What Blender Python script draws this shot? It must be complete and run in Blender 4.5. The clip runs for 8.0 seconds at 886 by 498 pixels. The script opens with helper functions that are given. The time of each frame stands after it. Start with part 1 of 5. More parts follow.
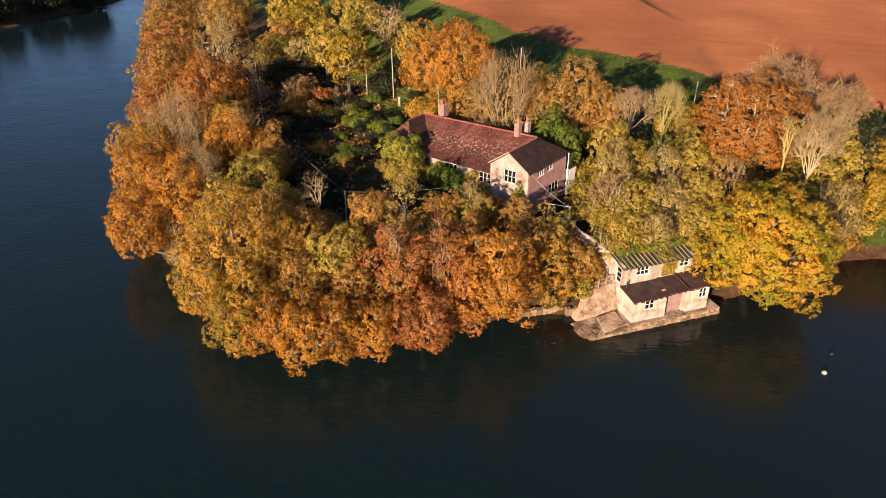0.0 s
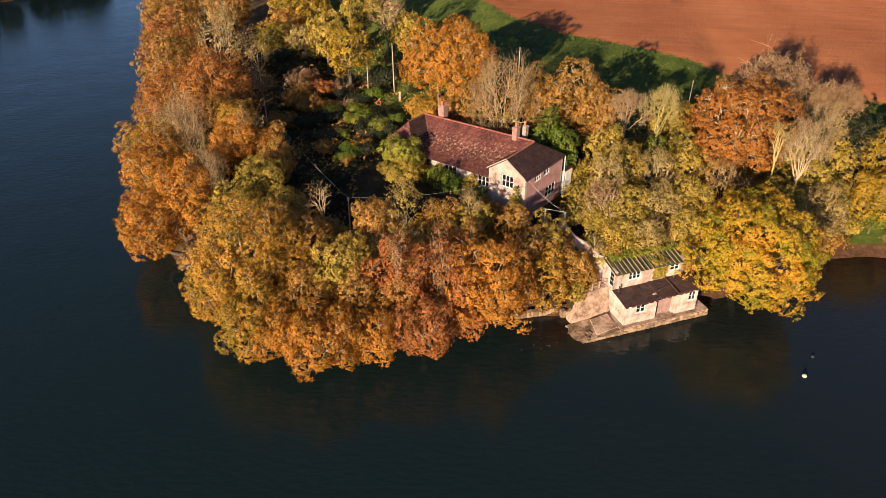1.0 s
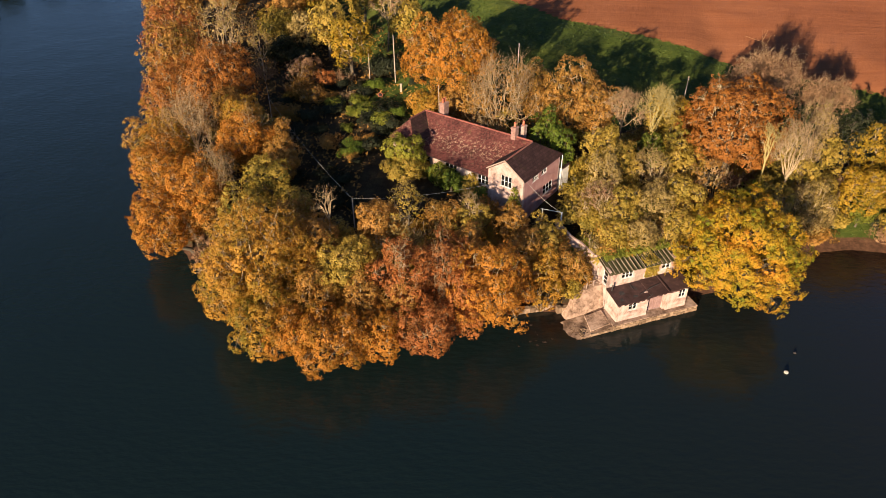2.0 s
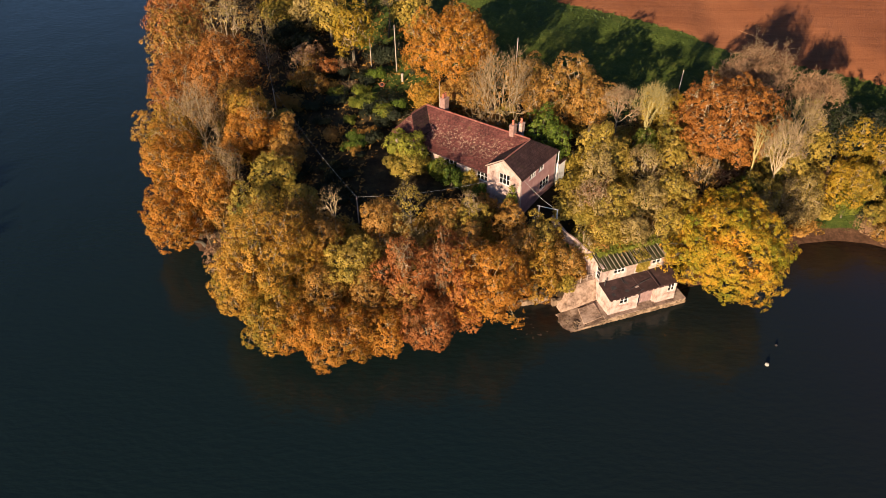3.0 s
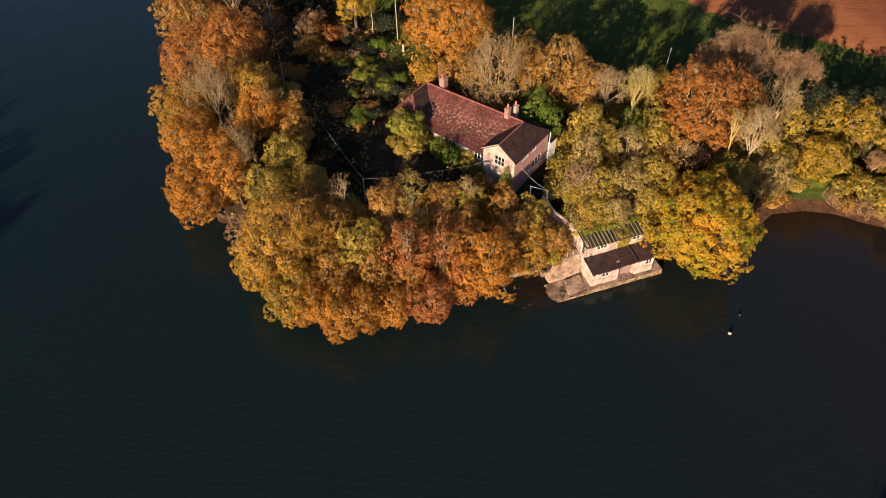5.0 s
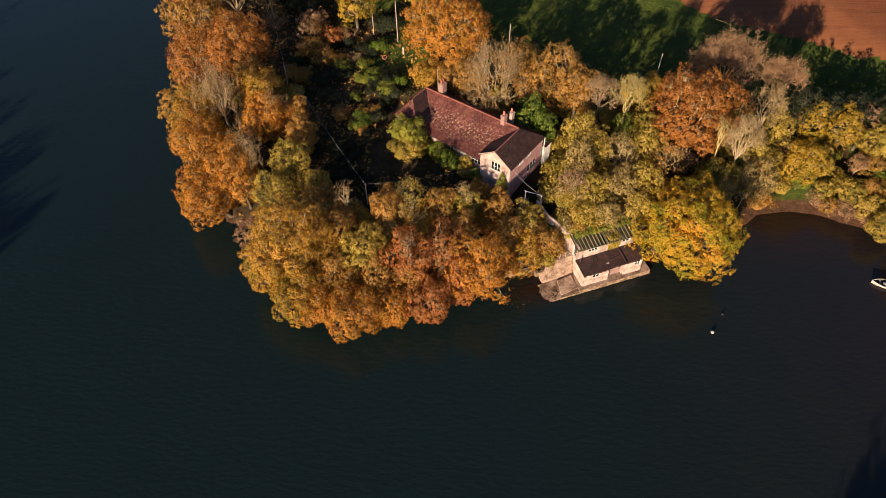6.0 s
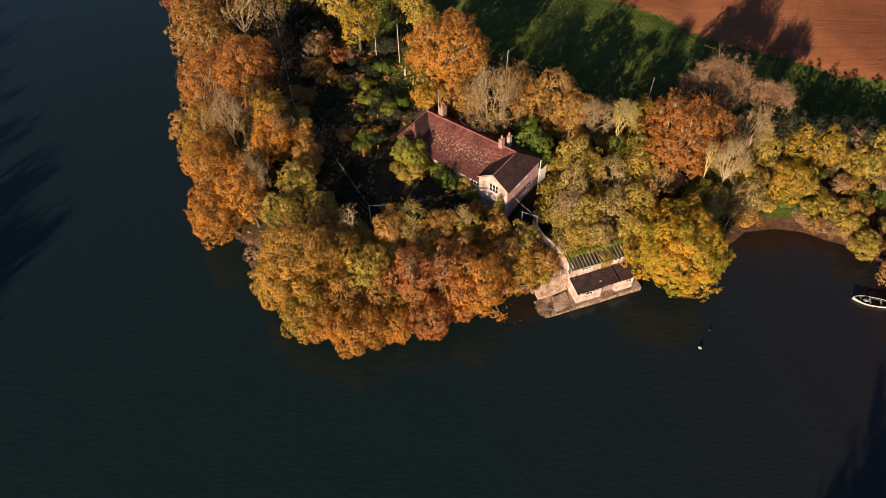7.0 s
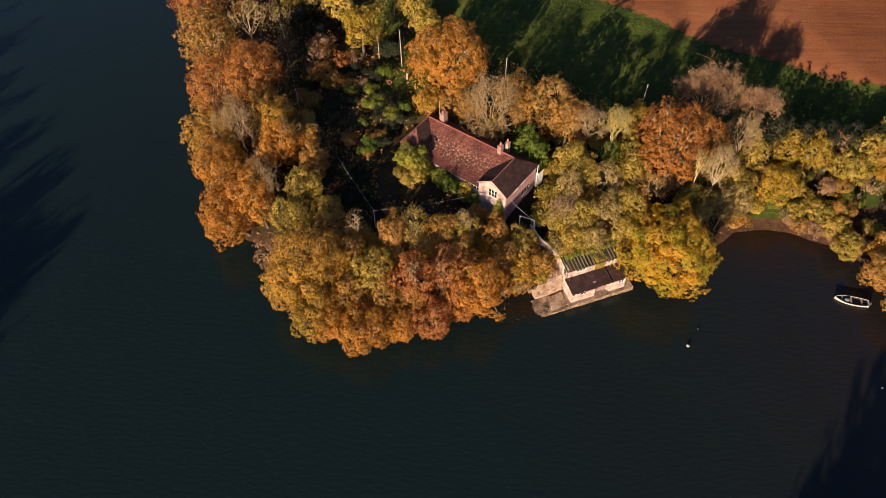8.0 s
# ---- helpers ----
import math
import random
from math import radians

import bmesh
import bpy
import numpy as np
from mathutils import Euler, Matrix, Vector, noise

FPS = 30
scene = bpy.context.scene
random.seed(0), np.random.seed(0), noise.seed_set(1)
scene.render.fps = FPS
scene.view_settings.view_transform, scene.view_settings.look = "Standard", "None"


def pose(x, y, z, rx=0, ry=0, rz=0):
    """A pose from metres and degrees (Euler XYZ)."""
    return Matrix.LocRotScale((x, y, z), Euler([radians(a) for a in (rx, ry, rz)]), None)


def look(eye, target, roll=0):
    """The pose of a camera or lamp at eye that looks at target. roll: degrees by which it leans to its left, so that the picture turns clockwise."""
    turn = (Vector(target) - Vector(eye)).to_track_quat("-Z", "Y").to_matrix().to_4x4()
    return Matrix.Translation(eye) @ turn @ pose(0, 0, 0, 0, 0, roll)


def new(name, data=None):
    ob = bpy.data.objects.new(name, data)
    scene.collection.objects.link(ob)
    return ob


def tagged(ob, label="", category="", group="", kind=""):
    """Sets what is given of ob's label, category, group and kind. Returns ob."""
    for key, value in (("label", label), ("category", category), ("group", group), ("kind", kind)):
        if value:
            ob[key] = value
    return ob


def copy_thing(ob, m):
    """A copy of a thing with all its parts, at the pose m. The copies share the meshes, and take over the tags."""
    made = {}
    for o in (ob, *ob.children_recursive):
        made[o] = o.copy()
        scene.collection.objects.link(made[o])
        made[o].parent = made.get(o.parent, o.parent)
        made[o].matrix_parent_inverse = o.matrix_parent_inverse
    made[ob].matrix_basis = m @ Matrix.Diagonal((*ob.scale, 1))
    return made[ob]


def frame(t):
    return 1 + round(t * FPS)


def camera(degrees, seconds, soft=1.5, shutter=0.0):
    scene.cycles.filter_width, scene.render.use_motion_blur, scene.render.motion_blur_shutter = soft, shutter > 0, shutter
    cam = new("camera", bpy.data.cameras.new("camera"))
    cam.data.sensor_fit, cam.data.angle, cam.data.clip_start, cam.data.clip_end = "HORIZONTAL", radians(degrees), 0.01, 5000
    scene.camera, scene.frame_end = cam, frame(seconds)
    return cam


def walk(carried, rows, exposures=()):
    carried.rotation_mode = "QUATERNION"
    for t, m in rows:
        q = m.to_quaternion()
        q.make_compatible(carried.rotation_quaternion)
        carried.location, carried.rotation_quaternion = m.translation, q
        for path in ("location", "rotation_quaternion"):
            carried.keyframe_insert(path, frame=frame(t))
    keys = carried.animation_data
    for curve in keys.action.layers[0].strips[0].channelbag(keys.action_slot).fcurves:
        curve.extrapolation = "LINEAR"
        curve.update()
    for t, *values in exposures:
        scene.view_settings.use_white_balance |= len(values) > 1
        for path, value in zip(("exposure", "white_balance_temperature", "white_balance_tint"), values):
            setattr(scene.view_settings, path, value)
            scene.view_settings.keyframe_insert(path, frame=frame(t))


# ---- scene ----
cam = camera(63.5, 8.0, soft=0.72)
METRES, EYE, TILT, LEAN, TURN = 48.0, 40.6, -28.4, 0.0, 0.0
ROWS = [
    (0.0, 0.0, 0.0, 0.0, 0.0, 0.0, -0.0),
    (0.5, 0.0005, -0.0288, 0.0543, 0.03, -1.75, 0.05),
    (1.0, 0.0019, -0.0574, 0.1064, 0.06, -3.48, 0.11),
    (1.5, 0.0014, -0.0855, 0.1559, 0.07, -5.18, 0.17),
    (3.0, -0.0005, -0.1747, 0.322, 0.06, -10.75, 0.33),
    (3.5, -0.0005, -0.205, 0.3761, 0.05, -12.64, 0.37),
    (4.0, -0.0007, -0.2358, 0.4317, 0.03, -14.65, 0.39),
    (4.5, -0.0012, -0.2661, 0.4853, -0.0, -16.57, 0.41),
    (6.0, 0.0042, -0.3566, 0.6578, -0.02, -20.86, 0.37),
    (6.5, 0.0028, -0.3861, 0.7108, -0.02, -21.13, 0.39),
    (7.0, 0.0038, -0.4154, 0.7663, -0.03, -21.59, 0.4),
    (7.5, 0.0039, -0.4445, 0.8214, -0.02, -22.43, 0.41),
    (8.0, 0.0023, -0.4762, 0.879, -0.01, -23.57, 0.45),
]
EXPOSURES = [(0.0, 0.90), (3.5, 0.82), (8.0, 0.78)]
walk(cam, [(t, pose(0, 0, EYE, TILT, LEAN, TURN) @ pose(METRES * x, METRES * y, METRES * z, 90 + pitch, roll, yaw))
           for t, x, y, z, yaw, pitch, roll in ROWS], EXPOSURES)

# ---- world and sun ----
SUN_EL = 11.2
SUN_TO = Vector((-0.478, -0.878, 0.0)).normalized()   # level direction towards the sun
world = bpy.data.worlds.new("sky")
scene.world = world
world.use_nodes = True
wn = world.node_tree
sky = wn.nodes.new("ShaderNodeTexSky")
sky.sky_type, sky.sun_disc = "NISHITA", False
sky.sun_elevation = radians(SUN_EL)
sky.sun_rotation = math.atan2(SUN_TO.x, SUN_TO.y)
sky.dust_density, sky.ozone_density, sky.air_density = 0.0, 3.2, 0.6
hs = wn.nodes.new("ShaderNodeHueSaturation")
hs.inputs["Saturation"].default_value = 0.88
wn.links.new(sky.outputs["Color"], hs.inputs["Color"])
wn.links.new(hs.outputs["Color"], wn.nodes["Background"].inputs["Color"])
wn.nodes["Background"].inputs["Strength"].default_value = 0.09
sun_data = bpy.data.lights.new("sun", "SUN")
sun_data.energy, sun_data.angle, sun_data.color = 5.3, radians(0.5), (1.0, 0.79, 0.565)
sun = new("sun", sun_data)
sun_dir = (SUN_TO * math.cos(radians(SUN_EL)) + Vector((0, 0, math.sin(radians(SUN_EL))))).normalized()
sun.matrix_world = look(sun_dir * 200, (0, 0, 0))


# ---- materials ----
def material(name, rough=0.9, metal=0.0, spec=0.3):
    m = bpy.data.materials.new(name)
    m.use_nodes = True
    b = m.node_tree.nodes["Principled BSDF"]
    b.inputs["Roughness"].default_value = rough
    b.inputs["Metallic"].default_value = metal
    b.inputs["Specular IOR Level"].default_value = spec
    return m, m.node_tree, b


def ramp(nt, fac, stops):
    r = nt.nodes.new("ShaderNodeValToRGB")
    els = r.color_ramp.elements
    els[0].position, els[0].color = stops[0][0], (*stops[0][1], 1)
    els[1].position, els[1].color = stops[-1][0], (*stops[-1][1], 1)
    for p, c in stops[1:-1]:
        e = els.new(p)
        e.color = (*c, 1)
    nt.links.new(fac, r.inputs["Fac"])
    return r.outputs["Color"]


def noise_tex(nt, scale, detail=4.0, rough=0.6, coords="Object", stretch=None):
    tc = nt.nodes.new("ShaderNodeTexCoord")
    n = nt.nodes.new("ShaderNodeTexNoise")
    n.inputs["Scale"].default_value, n.inputs["Detail"].default_value, n.inputs["Roughness"].default_value = scale, detail, rough
    out = tc.outputs[coords]
    if stretch:
        mp = nt.nodes.new("ShaderNodeMapping")
        mp.inputs["Rotation"].default_value = (0, 0, radians(stretch[3]))
        mp.inputs["Scale"].default_value = stretch[:3]
        nt.links.new(out, mp.inputs["Vector"])
        out = mp.outputs["Vector"]
    nt.links.new(out, n.inputs["Vector"])
    return n.outputs["Fac"]


def mix(nt, fac, a, b, mode="MIX"):
    m = nt.nodes.new("ShaderNodeMix")
    m.data_type, m.blend_type = "RGBA", mode
    for sock, v in (("Factor", fac), ("A", a), ("B", b)):
        s = [i for i in m.inputs if i.name == sock and i.enabled][0]
        if isinstance(v, (int, float)):
            s.default_value = v
        elif isinstance(v, tuple):
            s.default_value = (*v, 1)
        else:
            nt.links.new(v, s)
    return [o for o in m.outputs if o.enabled][0]


def calc(nt, op, a, b=0.0, clamp=False):
    m = nt.nodes.new("ShaderNodeMath")
    m.operation, m.use_clamp = op, clamp
    for i, v in enumerate((a, b)):
        if isinstance(v, (int, float)):
            m.inputs[i].default_value = v
        else:
            nt.links.new(v, m.inputs[i])
    return m.outputs[0]


def bump(nt, bsdf, height, strength, distance):
    b = nt.nodes.new("ShaderNodeBump")
    b.inputs["Strength"].default_value, b.inputs["Distance"].default_value = strength, distance
    nt.links.new(height, b.inputs["Height"])
    nt.links.new(b.outputs["Normal"], bsdf.inputs["Normal"])


def surface(name, stops, scale, rough=0.9, grain=12.0, relief=0.02, spec=0.25, metal=0.0, vary=0.0):
    """Two scales of mottling between the colours of stops, fine relief, and a shade of its own for each object."""
    m, nt, b = material(name, rough, metal, spec)
    b.inputs["Diffuse Roughness"].default_value = 0.8
    big, fine = noise_tex(nt, scale), noise_tex(nt, grain, 6.0, 0.7)
    f = calc(nt, "ADD", calc(nt, "MULTIPLY", big, 0.65), calc(nt, "MULTIPLY", fine, 0.35))
    if vary:
        oi = nt.nodes.new("ShaderNodeObjectInfo")
        f = calc(nt, "ADD", f, calc(nt, "MULTIPLY", calc(nt, "SUBTRACT", oi.outputs["Random"], 0.5), vary), True)
    nt.links.new(ramp(nt, f, stops), b.inputs["Base Color"])
    bump(nt, b, fine, 0.5, relief)
    return m


def foliage(name, dark, mid, light, see_through=0.3, drift_scale=0.6, drift_by=1.6, own=0.13, spray=0.42):
    """Leaves: each spray and each leaf its own shade, drifting from bough to bough, partly letting light through."""
    m, nt, b = material(name, 0.6, 0.0, 0.25)
    geo = nt.nodes.new("ShaderNodeNewGeometry")
    tint = nt.nodes.new("ShaderNodeAttribute")
    tint.attribute_name = "tint"
    oi = nt.nodes.new("ShaderNodeObjectInfo")
    drift = noise_tex(nt, drift_scale, 4.0, 0.65)
    f = calc(nt, "ADD", calc(nt, "MULTIPLY", calc(nt, "SUBTRACT", geo.outputs["Random Per Island"], 0.5), own),
             calc(nt, "MULTIPLY", calc(nt, "SUBTRACT", drift, 0.5), drift_by))
    f = calc(nt, "ADD", f, calc(nt, "MULTIPLY", tint.outputs["Fac"], spray))
    f = calc(nt, "ADD", f, calc(nt, "MULTIPLY", calc(nt, "SUBTRACT", oi.outputs["Random"], 0.5), 0.25))
    f = calc(nt, "ADD", f, 0.5, True)
    col = ramp(nt, f, [(0.0, dark), (0.5, mid), (1.0, light)])
    nt.links.new(col, b.inputs["Base Color"])
    tr = nt.nodes.new("ShaderNodeBsdfTranslucent")
    nt.links.new(col, tr.inputs["Color"])
    ms = nt.nodes.new("ShaderNodeMixShader")
    ms.inputs["Fac"].default_value = see_through
    nt.links.new(b.outputs[0], ms.inputs[1])
    nt.links.new(tr.outputs[0], ms.inputs[2])
    nt.links.new(ms.outputs[0], nt.nodes["Material Output"].inputs["Surface"])
    return m


LEAF = {
    "gold": foliage("leaf_gold", (0.14, 0.125, 0.013), (0.43, 0.232, 0.027), (0.60, 0.30, 0.050), 0.3, 0.4, 2.0),
    "orange": foliage("leaf_orange", (0.18, 0.105, 0.011), (0.46, 0.190, 0.023), (0.63, 0.27, 0.042), 0.3, 0.5, 1.9),
    "rust": foliage("leaf_rust", (0.15, 0.066, 0.018), (0.40, 0.136, 0.034), (0.56, 0.235, 0.070), 0.3, 0.5, 1.6),
    "red": foliage("leaf_red", (0.17, 0.066, 0.012), (0.37, 0.138, 0.024), (0.50, 0.21, 0.045), 0.3, 0.5, 1.6),
    "yellow": foliage("leaf_yellow", (0.12, 0.105, 0.010), (0.38, 0.24, 0.020), (0.56, 0.32, 0.035)),
    "oak": foliage("leaf_oak", (0.20, 0.205, 0.014), (0.51, 0.312, 0.022), (0.66, 0.275, 0.028), 0.3, 0.22, 2.6),
    "olive": foliage("leaf_olive", (0.085, 0.092, 0.014), (0.40, 0.280, 0.044), (0.58, 0.39, 0.085), 0.3, 0.5, 1.8),
    "brown": foliage("leaf_brown", (0.13, 0.092, 0.016), (0.39, 0.196, 0.038), (0.56, 0.30, 0.08), 0.3, 0.5, 1.8),
    "green": foliage("leaf_green", (0.03, 0.055, 0.008), (0.13, 0.18, 0.020), (0.28, 0.30, 0.038)),
    # near-black leaf colour that stands in for shade on foliage
    "dark": foliage("leaf_shade", (0.010, 0.014, 0.007), (0.028, 0.034, 0.014), (0.06, 0.06, 0.024)),
    "bush": foliage("leaf_bush", (0.09, 0.105, 0.012), (0.26, 0.25, 0.026), (0.40, 0.36, 0.05)),
    "lichen": foliage("leaf_lichen", (0.12, 0.088, 0.030), (0.37, 0.26, 0.080), (0.53, 0.385, 0.145)),
    "pink": foliage("leaf_pink", (0.16, 0.085, 0.045), (0.31, 0.170, 0.088), (0.46, 0.27, 0.145)),
    "ivy": foliage("leaf_ivy", (0.05, 0.065, 0.010), (0.18, 0.195, 0.022), (0.36, 0.33, 0.045)),
}
BARK = surface("bark", [(0.3, (0.06, 0.045, 0.03)), (0.7, (0.19, 0.155, 0.11))], 1.5, 0.95, 14.0, 0.03)
BARK_PALE = surface("bark_pale", [(0.3, (0.29, 0.205, 0.105)), (0.7, (0.57, 0.43, 0.26))], 1.2, 0.95, 10.0, 0.02)
TWIG = surface("twig", [(0.3, (0.22, 0.142, 0.070)), (0.7, (0.42, 0.29, 0.155))], 1.2, 0.95, 10.0, 0.02)
BARK_PINK = surface("bark_pink", [(0.3, (0.26, 0.150, 0.072)), (0.7, (0.47, 0.295, 0.155))], 1.2, 0.95, 10.0, 0.02)
BARK_YELLOW = surface("bark_yellow", [(0.3, (0.24, 0.18, 0.06)), (0.7, (0.46, 0.37, 0.15))], 1.2, 0.95, 10.0, 0.02)
RENDER_WALL = surface("lime_render", [(0.33, (0.15, 0.09, 0.07)), (0.43, (0.34, 0.23, 0.185)), (0.53, (0.50, 0.365, 0.31)), (0.72, (0.60, 0.47, 0.42))], 0.9, 0.95, 4.0, 0.03)
PINK_WALL = surface("pink_render", [(0.25, (0.24, 0.11, 0.095)), (0.5, (0.38, 0.20, 0.175)), (0.75, (0.48, 0.29, 0.26))], 0.8, 0.95, 9.0, 0.015)
ROOF_TILE = surface("clay_tile", [(0.25, (0.11, 0.045, 0.035)), (0.45, (0.22, 0.085, 0.065)), (0.62, (0.29, 0.125, 0.095)), (0.8, (0.38, 0.22, 0.13))], 0.5, 0.85, 5.0, 0.03, vary=0.5)
RIDGE_TILE = surface("ridge_tile", [(0.3, (0.24, 0.075, 0.055)), (0.7, (0.38, 0.135, 0.095))], 2.0, 0.85, 9.0, 0.01, vary=0.4)
BRICK = surface("chimney_brick", [(0.3, (0.20, 0.10, 0.075)), (0.7, (0.42, 0.26, 0.215))], 3.0, 0.95, 14.0, 0.015)
POT = surface("terracotta", [(0.3, (0.40, 0.11, 0.06)), (0.7, (0.55, 0.19, 0.11))], 3.0, 0.85, 10.0, 0.01)
WHITE = surface("white_paint", [(0.3, (0.62, 0.58, 0.52)), (0.7, (0.80, 0.78, 0.74))], 3.0, 0.6, 16.0, 0.003)
STONE = surface("quay_stone", [(0.25, (0.11, 0.07, 0.042)), (0.5, (0.25, 0.165, 0.10)), (0.8, (0.40, 0.28, 0.185))], 1.6, 0.95, 7.0, 0.05, vary=0.35)
MUDDY = surface("wet_stone", [(0.3, (0.02, 0.013, 0.009)), (0.7, (0.07, 0.045, 0.03))], 2.0, 0.5, 8.0, 0.03)
CONCRETE = surface("pale_concrete", [(0.36, (0.085, 0.052, 0.034)), (0.45, (0.25, 0.16, 0.11)), (0.55, (0.42, 0.285, 0.205)), (0.75, (0.56, 0.41, 0.32))], 0.9, 0.95, 3.0, 0.03)
FELT = surface("roof_felt", [(0.3, (0.026, 0.014, 0.012)), (0.55, (0.068, 0.036, 0.032)), (0.8, (0.14, 0.08, 0.07))], 1.3, 0.65, 8.0, 0.01)
SHEET = surface("corrugated_sheet", [(0.25, (0.025, 0.027, 0.010)), (0.5, (0.075, 0.07, 0.028)), (0.8, (0.17, 0.15, 0.08))], 0.8, 0.9, 8.0, 0.01)
WOOD = surface("weathered_wood", [(0.3, (0.24, 0.17, 0.13)), (0.7, (0.42, 0.31, 0.25))], 3.0, 0.9, 20.0, 0.01)
DOOR_WOOD = surface("door_wood", [(0.3, (0.20, 0.115, 0.10)), (0.7, (0.36, 0.23, 0.205))], 2.0, 0.9, 20.0, 0.01)
POLE_WOOD = surface("pole_wood", [(0.3, (0.34, 0.27, 0.20)), (0.7, (0.58, 0.48, 0.38))], 2.0, 0.9, 16.0, 0.01)
CABLE = surface("cable_sheath", [(0.3, (0.35, 0.32, 0.28)), (0.7, (0.55, 0.52, 0.47))], 2.0, 0.6, 20.0, 0.002)
BOAT_HULL = surface("boat_paint", [(0.3, (0.36, 0.33, 0.28)), (0.7, (0.52, 0.49, 0.44))], 2.0, 0.45, 12.0, 0.004)
BOAT_IN = surface("boat_inside", [(0.3, (0.022, 0.020, 0.021)), (0.7, (0.075, 0.064, 0.06))], 2.0, 0.8, 12.0, 0.01)
GLASS, gn, gb = material("window_glass", 0.08, 0.0, 0.6)
gb.inputs["Base Color"].default_value = (0.012, 0.014, 0.016, 1)

# water: dark and silty, a light ripple, broad drifts of silt
WATER, nt, b = material("river_water", 0.11, 0.0, 0.5)
b.inputs["IOR"].default_value = 1.33
tc = nt.nodes.new("ShaderNodeTexCoord")
where = nt.nodes.new("ShaderNodeSeparateXYZ")
nt.links.new(tc.outputs["Object"], where.inputs[0])
drifts = calc(nt, "MULTIPLY", calc(nt, "SUBTRACT", noise_tex(nt, 0.016, 3.0, 0.5), 0.5), 0.9)
# clear green channel to the west, red silt washed out of the cove to the east
silt = calc(nt, "ADD", calc(nt, "MULTIPLY", calc(nt, "SUBTRACT", where.outputs["X"], 2.0), 1 / 62), drifts, True)
body = ramp(nt, silt, [(0.0, (0.0098, 0.0205, 0.0195)), (0.45, (0.0130, 0.0190, 0.0172)), (1.0, (0.0205, 0.0172, 0.0175))])
# brown shallows at the head of the cove
dx, dy = calc(nt, "SUBTRACT", where.outputs["X"], 50.0), calc(nt, "SUBTRACT", where.outputs["Y"], 73.0)
reach = calc(nt, "SQRT", calc(nt, "ADD", calc(nt, "MULTIPLY", dx, calc(nt, "MULTIPLY", dx, 0.45)), calc(nt, "MULTIPLY", dy, dy)))
shoal = calc(nt, "SUBTRACT", 1.0, calc(nt, "MULTIPLY", reach, 0.085), True)
body = mix(nt, shoal, body, (0.034, 0.017, 0.010))
dx, dy = calc(nt, "SUBTRACT", where.outputs["X"], 12.0), calc(nt, "SUBTRACT", where.outputs["Y"], 58.6)
reach = calc(nt, "SQRT", calc(nt, "ADD", calc(nt, "MULTIPLY", dx, calc(nt, "MULTIPLY", dx, 0.5)), calc(nt, "MULTIPLY", dy, dy)))
shoal = calc(nt, "SUBTRACT", calc(nt, "SUBTRACT", 1.15, calc(nt, "MULTIPLY", reach, 0.30)), calc(nt, "MULTIPLY", calc(nt, "SUBTRACT", noise_tex(nt, 0.9, 4.0, 0.6), 0.5), 1.4), True)
nt.links.new(mix(nt, shoal, body, (0.026, 0.016, 0.011)), b.inputs["Base Color"])
rip = calc(nt, "ADD", noise_tex(nt, 0.8, 3.0, 0.5, stretch=(1.0, 2.2, 1.0, 12)), calc(nt, "MULTIPLY", noise_tex(nt, 0.12, 2.0, 0.5), 2.0))
bump(nt, b, rip, 0.2, 0.22)

# ground: leaf litter, grass, ploughed red soil and shore mud by weights on the sheet
GROUND, nt, b = material("ground_cover", 0.95, 0.0, 0.15)
b.inputs["Diffuse Roughness"].default_value = 1.0


def weight(nt, name):
    a = nt.nodes.new("ShaderNodeAttribute")
    a.attribute_name = name
    edge = calc(nt, "MULTIPLY", calc(nt, "SUBTRACT", noise_tex(nt, 0.8, 5.0, 0.7), 0.5), 0.9)
    return calc(nt, "MULTIPLY", calc(nt, "SUBTRACT", calc(nt, "ADD", a.outputs["Fac"], edge), 0.4), 5.0, True)


litter = ramp(nt, noise_tex(nt, 0.5, 8.0, 0.7), [(0.3, (0.022, 0.016, 0.009)), (0.5, (0.05, 0.034, 0.017)), (0.7, (0.09, 0.065, 0.025))])
grass = ramp(nt, calc(nt, "ADD", calc(nt, "MULTIPLY", noise_tex(nt, 0.12, 4.0, 0.6), 0.5), calc(nt, "MULTIPLY", noise_tex(nt, 1.6, 6.0, 0.75), 0.5)),
             [(0.32, (0.022, 0.034, 0.007)), (0.5, (0.052, 0.072, 0.012)), (0.68, (0.108, 0.115, 0.022))])
furrow = noise_tex(nt, 1.0, 4.0, 0.6, stretch=(0.035, 1.1, 1.0, -4))
soil = ramp(nt, calc(nt, "ADD", calc(nt, "MULTIPLY", furrow, 0.30), calc(nt, "MULTIPLY", noise_tex(nt, 0.03, 5.0, 0.6), 0.70)),
            [(0.36, (0.130, 0.043, 0.017)), (0.5, (0.182, 0.064, 0.027)), (0.64, (0.232, 0.088, 0.039))])
mud = ramp(nt, noise_tex(nt, 1.2, 6.0, 0.7), [(0.35, (0.045, 0.022, 0.012)), (0.65, (0.13, 0.065, 0.036))])
col = mix(nt, weight(nt, "grass"), litter, grass)
col = mix(nt, weight(nt, "mud"), col, mud)
col = mix(nt, weight(nt, "soil"), col, soil)
nt.links.new(col, b.inputs["Base Color"])
bump(nt, b, calc(nt, "ADD", noise_tex(nt, 2.5, 8.0, 0.75), furrow), 0.6, 0.15)


